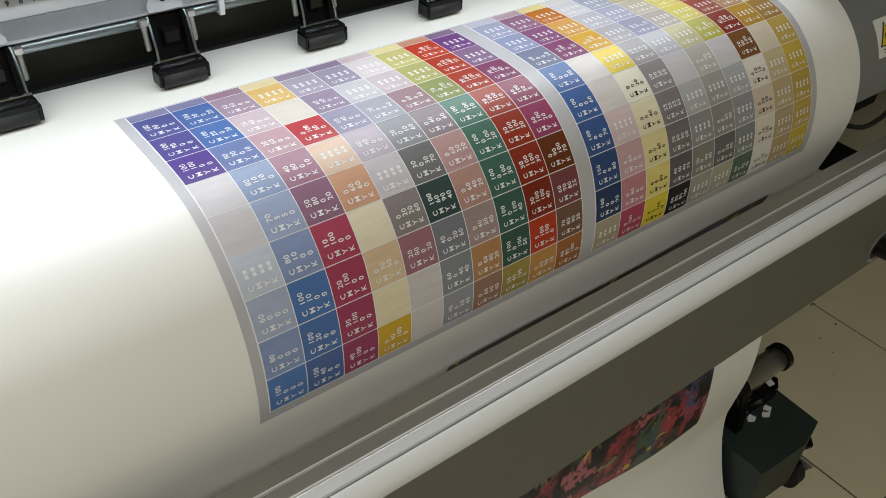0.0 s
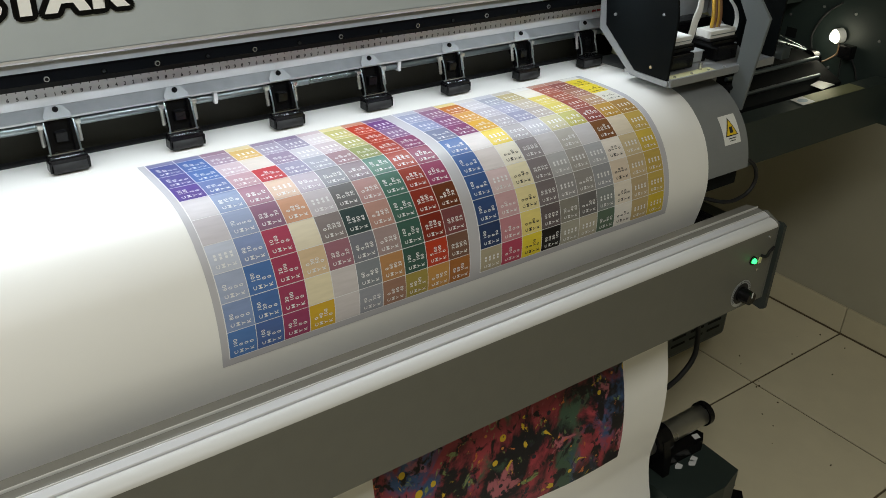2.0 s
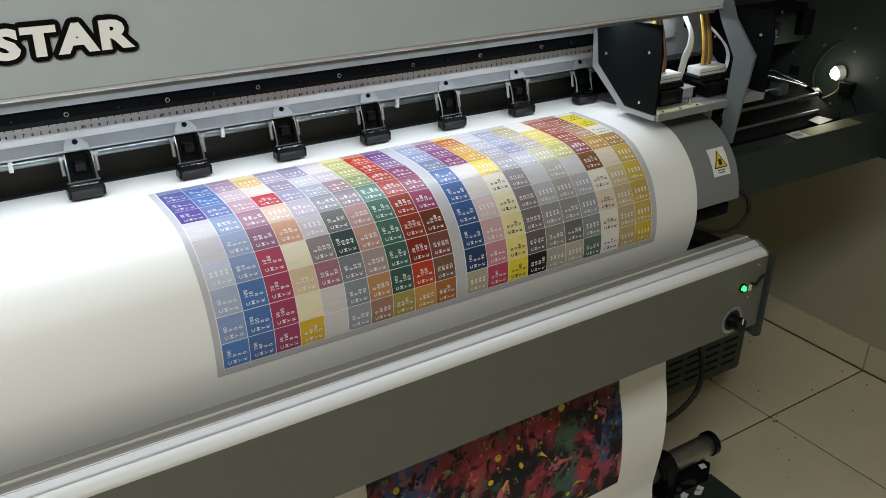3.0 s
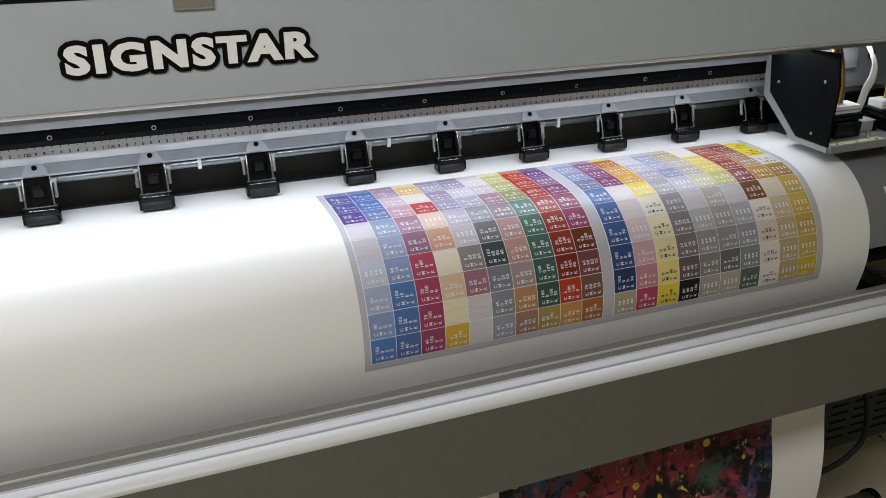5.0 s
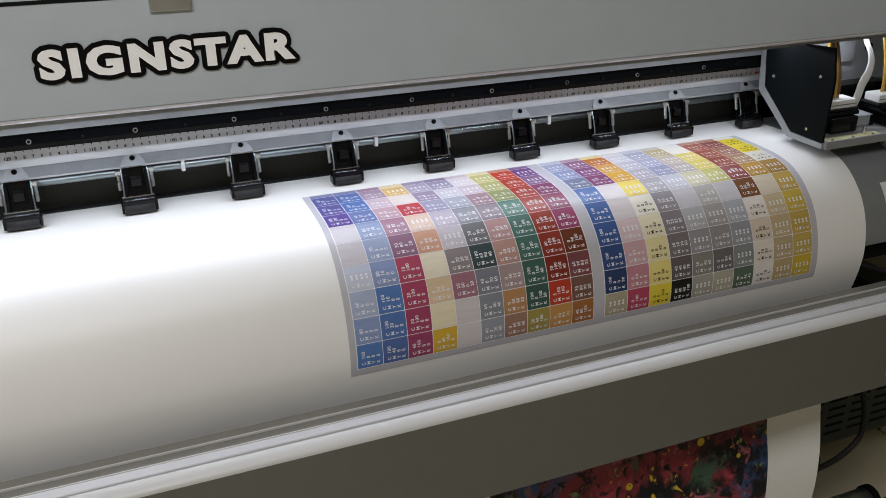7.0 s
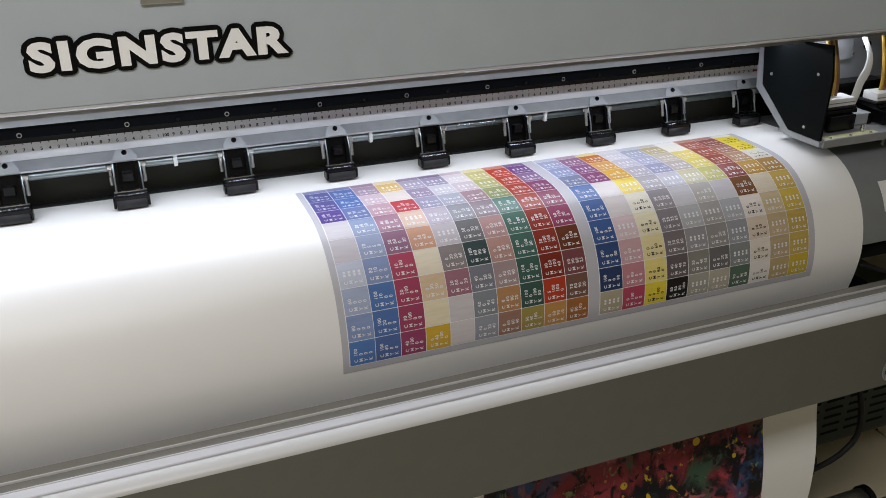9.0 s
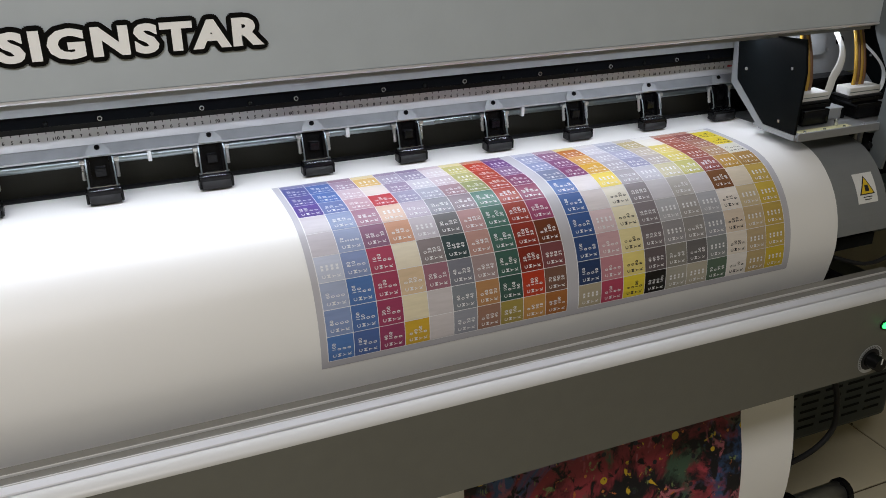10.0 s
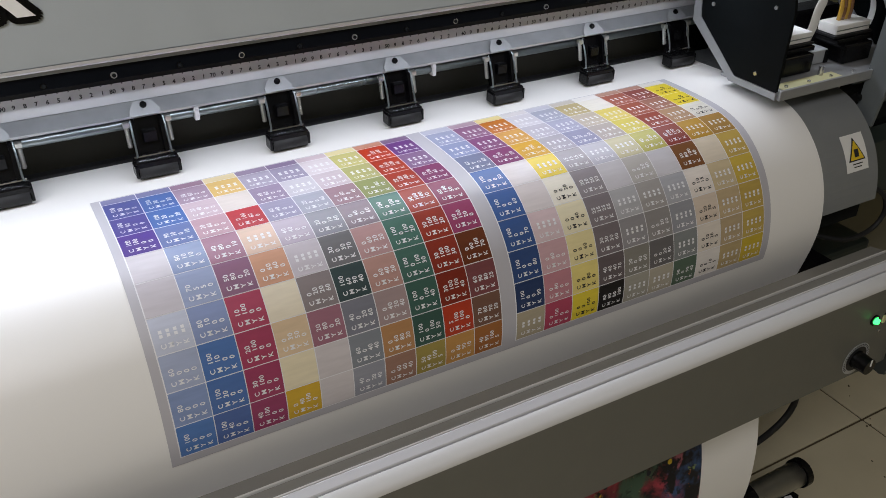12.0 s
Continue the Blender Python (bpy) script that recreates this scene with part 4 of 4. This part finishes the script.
part("inner_channel", extrude_x([(-0.3520, 0.7500), (-0.3000, 0.7500), (-0.3000, 0.7530), (-0.3400, 0.7585), (-0.3520, 0.7585)], X_LEFT, BX1 - 0.004), RAILDK, bar)
part("inner_panel", box(X_LEFT, BX1 - 0.004, -0.312, -0.308, 0.6405, 0.7495), RAILDK, bar)
part("end_cap", extrude_x([(-0.3712, 0.7500), (-0.3700, 0.7560), (-0.3450, 0.7680), (-0.3000, 0.7540), (-0.3000, 0.6160), (-0.3660, 0.6160), (-0.3712, 0.6200)], BX1 + 0.0003, BX1 + 0.004), BAR, bar)
part("end_plate", extrude_x([(-0.379, 0.752), (-0.372, 0.756), (-0.300, 0.745), (-0.300, 0.605), (-0.372, 0.596), (-0.379, 0.600)], BX1 + 0.0045, BX1 + 0.012), ENDGREY, bar, "dark grey end plate")
led = part("led_socket", rod((0.590, -0.3712, 0.705), (0.590, -0.3735, 0.705), 0.0075, 18), BLACK, bar)
part("led_lens", rod((0.590, -0.3736, 0.705), (0.590, -0.3775, 0.705), 0.0050, 16, None, 0.0035), GREENLED, led, "glowing green indicator")
knob = part("knob", rod((0.578, -0.3720, 0.648), (0.578, -0.3920, 0.648), 0.0125, 24, None, 0.0110), BLACK, bar, "black round knob on a ringed dial")
part("dial_ring", rod((0.578, -0.3712, 0.648), (0.578, -0.3717, 0.648), 0.0240, 32), GALV, bar, "pale metal dial")
part("dial_face", rod((0.578, -0.3718, 0.648), (0.578, -0.3720, 0.648), 0.0185, 32), RAILDK, bar)
ring = bmesh.new()
for q in range(28):
    a = math.radians(-40 + 260 * q / 27)
    c, s_ = math.cos(a), math.sin(a)
    rod((0.578 + 0.0200 * c, -0.3722, 0.648 + 0.0200 * s_), (0.578 + 0.0228 * c, -0.3722, 0.648 + 0.0228 * s_), 0.0004, 5, ring)
part("dial_mark", ring, INK, bar, "fine black scale marks")["kind"] = "stuff"
part("knob_pointer", box(0.577, 0.579, -0.3930, -0.3921, 0.650, 0.660), WHITEPL, knob)
part("hook", hose([(0.612, -0.371, 0.707), (0.613, -0.379, 0.709), (0.617, -0.381, 0.718), (0.628, -0.380, 0.722)], 0.0026, 8), RAILDK, bar, "small bent dark hook")
part("hook_base", box(0.606, 0.612, -0.3735, -0.3712, 0.695, 0.706, 0.0006), PALEYEL, bar)
for sx_, sz in ((0.622, 0.738), (0.606, 0.684)):
    part("screw", rod((sx_, -0.3712, sz), (sx_, -0.3730, sz), 0.0022, 10), STEEL, bar)
for ax in (-1.2, 0.60):
    part("bar_arm", box(ax - 0.012, ax + 0.012, -0.3075, -0.170, 0.700, 0.735), BLACK, bar)

# ---- take-up reel and its stand ----
reel = thing("take_up_reel", "steel take-up tube on a dark floor stand", "take-up reel", (0, 0, 0))
part("tube", rod((-1.2, -0.243, 0.233), (0.752, -0.243, 0.233), 0.0220, 28), STEEL, reel, "steel take-up tube", True)
part("end_ring", rod((0.7525, -0.243, 0.233), (0.765, -0.243, 0.233), 0.0255, 28), BLACK, reel, "black plastic end ring")
part("holder", extrude_x([(-0.285, 0.172), (-0.205, 0.172), (-0.212, 0.220), (-0.226, 0.256), (-0.248, 0.262), (-0.272, 0.250), (-0.280, 0.215)], 0.604, 0.622), BLACK, reel, "black tube holder")
part("holder_ring", rod((0.594, -0.243, 0.233), (0.634, -0.243, 0.233), 0.0310, 24), BLACK, reel)
latch = part("latch", extrude_z([(0.645, -0.268), (0.735, -0.272), (0.753, -0.258), (0.748, -0.236), (0.645, -0.214)], 0.1685, 0.195), BLACK, reel, "black latch beside the tube")
part("latch_chip", extrude_z([(0.722, -0.262), (0.736, -0.264), (0.740, -0.252), (0.726, -0.249)], 0.1952, 0.1958), RULER, latch, "worn white patch")
part("motor_box", extrude_z([(0.575, -0.362), (0.690, -0.368), (0.752, -0.352), (0.756, -0.262), (0.700, -0.236), (0.575, -0.236)], 0.064, 0.168), CASE, reel, "dark grey-green gear box")
castor = part("castor_fork", box(0.722, 0.752, -0.360, -0.325, 0.040, 0.063, 0.003), BLACK, reel)
part("castor_wheel", rod((0.732, -0.345, 0.028), (0.756, -0.345, 0.028), 0.028, 24), RUBBER, castor, "black castor wheel")
part("brake_pedal", extrude_z([(0.770, -0.330), (0.815, -0.345), (0.830, -0.330), (0.812, -0.308), (0.775, -0.305)], 0.044, 0.051), BLACK, castor)
part("fork_plate", extrude_x([(-0.376, 0.060), (-0.314, 0.060), (-0.330, 0.020), (-0.358, 0.020)], 0.7585, 0.7620), STEEL, castor, "bright steel fork")
part("castor_disc", rod((0.7622, -0.345, 0.030), (0.7660, -0.345, 0.030), 0.007, 14), STEEL, castor)
part("foot_pad", box(0.600, 0.640, -0.300, -0.250, 0.0, 0.054, 0.003), RUBBER, reel)
for q in range(3):
    fx, fy = (0.658, 0.688, 0.700)[q], (-0.279, -0.288, -0.282)[q]
    flake = extrude_z([(fx - 0.010, fy), (fx, fy - 0.007), (fx + 0.011, fy - 0.002), (fx + 0.007, fy + 0.009), (fx - 0.004, fy + 0.006)], 0.1682, 0.1688)
    part("paint_chip", flake, RULER, reel, "worn white patch")

# ---- dark electrics box on the floor behind ----
ebox = part("power_box", box(0.800, 1.168, 0.00, 0.28, 0.140, 0.46, 0.010), CASE, printer, "dark ventilated steel power box")
part("box_bracket", box(0.40, 0.800, 0.20, 0.25, 0.36, 0.42), CASE, printer)
slot = bmesh.new()
box(-0.024, 0.024, -0.0012, 0.0008, -0.0028, 0.0028, 0.0, slot)
slot0 = part("vent_slot", slot, INNER, ebox)
for q in range(12):
    for r_ in range(5):
        ob = slot0 if q + r_ == 0 else new("vent_slot", slot0.data)
        ob.parent = ebox
        ob.location = (0.850 + 0.066 * r_, 0.0, 0.175 + 0.0215 * q)

# ---- lamp and cables ----
lamp = thing("round_lamp", "small round glowing lamp on the end panel", "lamp", (0, 0, 0))
part("housing", rod((1.1595, -0.112, 0.929), (1.146, -0.106, 0.927), 0.0150, 28), WHITEPL, lamp, "pale ring")
part("lens", rod((1.1458, -0.106, 0.927), (1.141, -0.105, 0.9268), 0.0120, 28, None, 0.010), LAMPGLOW, lamp, "bright white lens")


def cable(label, pts, r, material=RUBBER):
    return tagged(part("cable", hose(pts, r, 8), material, None, "", True), label, "cable")


cable("thin black cable below the curved apron", [(0.660, -0.262, 0.830), (0.690, -0.272, 0.812), (0.708, -0.272, 0.785), (0.704, -0.270, 0.762), (0.682, -0.268, 0.750), (0.645, -0.266, 0.750), (0.600, -0.250, 0.762)], 0.0034)
cable("black cable hanging beside the paper edge", [(0.640, -0.15, 0.66), (0.690, -0.18, 0.54), (0.732, -0.20, 0.456), (0.752, -0.20, 0.385), (0.748, -0.20, 0.345), (0.715, -0.20, 0.316), (0.660, -0.20, 0.300), (0.560, -0.20, 0.290)], 0.0055)
cable("black cable looped behind the reel", [(0.600, -0.20, 0.300), (0.630, -0.20, 0.330), (0.665, -0.19, 0.320), (0.680, -0.18, 0.270), (0.670, -0.17, 0.20)], 0.0050)
cable("thin dark cable between machine and wall", [(1.168, -0.20, 0.83), (1.25, -0.16, 0.79), (1.40, -0.06, 0.77), (1.56, 0.02, 0.78), (1.652, 0.06, 0.80)], 0.0050)
cable("black wire looped over the end panel", [(1.108, -0.092, 0.886), (1.145, -0.058, 0.905), (1.155, -0.052, 0.925), (1.156, -0.064, 0.954), (1.156, -0.080, 0.975), (1.159, -0.098, 0.991)], 0.0022)
cable("brown wire hanging from the round lamp", [(1.106, -0.096, 0.884), (1.130, -0.098, 0.876), (1.142, -0.106, 0.882), (1.152, -0.115, 0.895), (1.1555, -0.112, 0.915)], 0.0018, BROWNT)
cable("thin black wire hanging under the connector box", [(1.150, -0.128, 0.890), (1.155, -0.126, 0.872), (1.152, -0.130, 0.852), (1.155, -0.127, 0.833)], 0.0016)
cable("thin black wire hanging under the connector box", [(1.150, -0.150, 0.890), (1.153, -0.158, 0.876), (1.155, -0.162, 0.866), (1.155, -0.167, 0.852)], 0.0016)
cable("grey cable bundle across the open bay", [(0.880, -0.050, 0.935), (0.960, -0.060, 0.938), (1.030, -0.060, 0.920), (1.085, -0.070, 0.903), (1.110, -0.082, 0.893)], 0.0042, RODSTEEL)
cable("thin grey wire inside the open bay", [(0.940, -0.060, 0.944), (0.985, -0.070, 0.946), (1.020, -0.075, 0.932), (1.090, -0.080, 0.905)], 0.0016, RODSTEEL)
socket = tagged(part("socket_box", box(1.138, 1.1595, -0.150, -0.124, 0.890, 0.916, 0.002), BLACK), "small black connector box on the end panel", "connector")

# ---- floor tiles and skirting, last ----
tile_bm = box(-TILE_SIZE / 2 + JOINT / 2, TILE_SIZE / 2 - JOINT / 2, -TILE_SIZE / 2 + JOINT / 2, TILE_SIZE / 2 - JOINT / 2, -0.0038, 0.0, 0.0012)
tile0 = part("tile", tile_bm, TILE, floor)
first = True
for i in range(11):
    for j in range(-1, 11):
        cx = WALL_X - TILE_SIZE * (i + 0.5)
        cy = -0.069 + TILE_SIZE * (j - 6 + 0.5)
        ob = tile0 if first else new("tile", tile0.data)
        first = False
        ob.parent = floor
        ob.location = (cx, cy, 0)
skirt_bm = box(-0.008, 0.0, -TILE_SIZE / 2 + 0.0015, TILE_SIZE / 2 - 0.0015, 0.004, 0.085, 0.001)
skirt0 = part("skirting_tile", skirt_bm, SKIRT, wall_east)
for j in range(11):
    ob = skirt0 if j == 0 else new("skirting_tile", skirt0.data)
    ob.parent = wall_east
    ob.location = (WALL_X - 0.0005, -0.069 + TILE_SIZE * (j - 6 + 0.5), 0.0)

part("skirting_joint", box(WALL_X - 0.0115, WALL_X - 0.0006, -2.9, 1.7, 0.0004, 0.0036), GROUT, wall_east, "dark joint along the skirting")

# crumbs of dirt on the floor
dirt = bmesh.new()
random.seed(21)
for q in range(46):
    px, py, pr = random.uniform(0.85, 1.62), random.uniform(-0.75, 0.45), random.uniform(0.0012, 0.0042)
    bmesh.ops.create_cone(dirt, cap_ends=True, segments=6, radius1=pr, radius2=pr * 0.5, depth=0.002, matrix=pose(px, py, 0.0012, 0, 0, random.uniform(0, 90)) @ Matrix.Diagonal((1, random.uniform(0.4, 1), 1, 1)))
tagged(part("floor_dirt", dirt, GROUT), "small dark crumbs of dirt on the tiles", "dirt", kind="stuff")
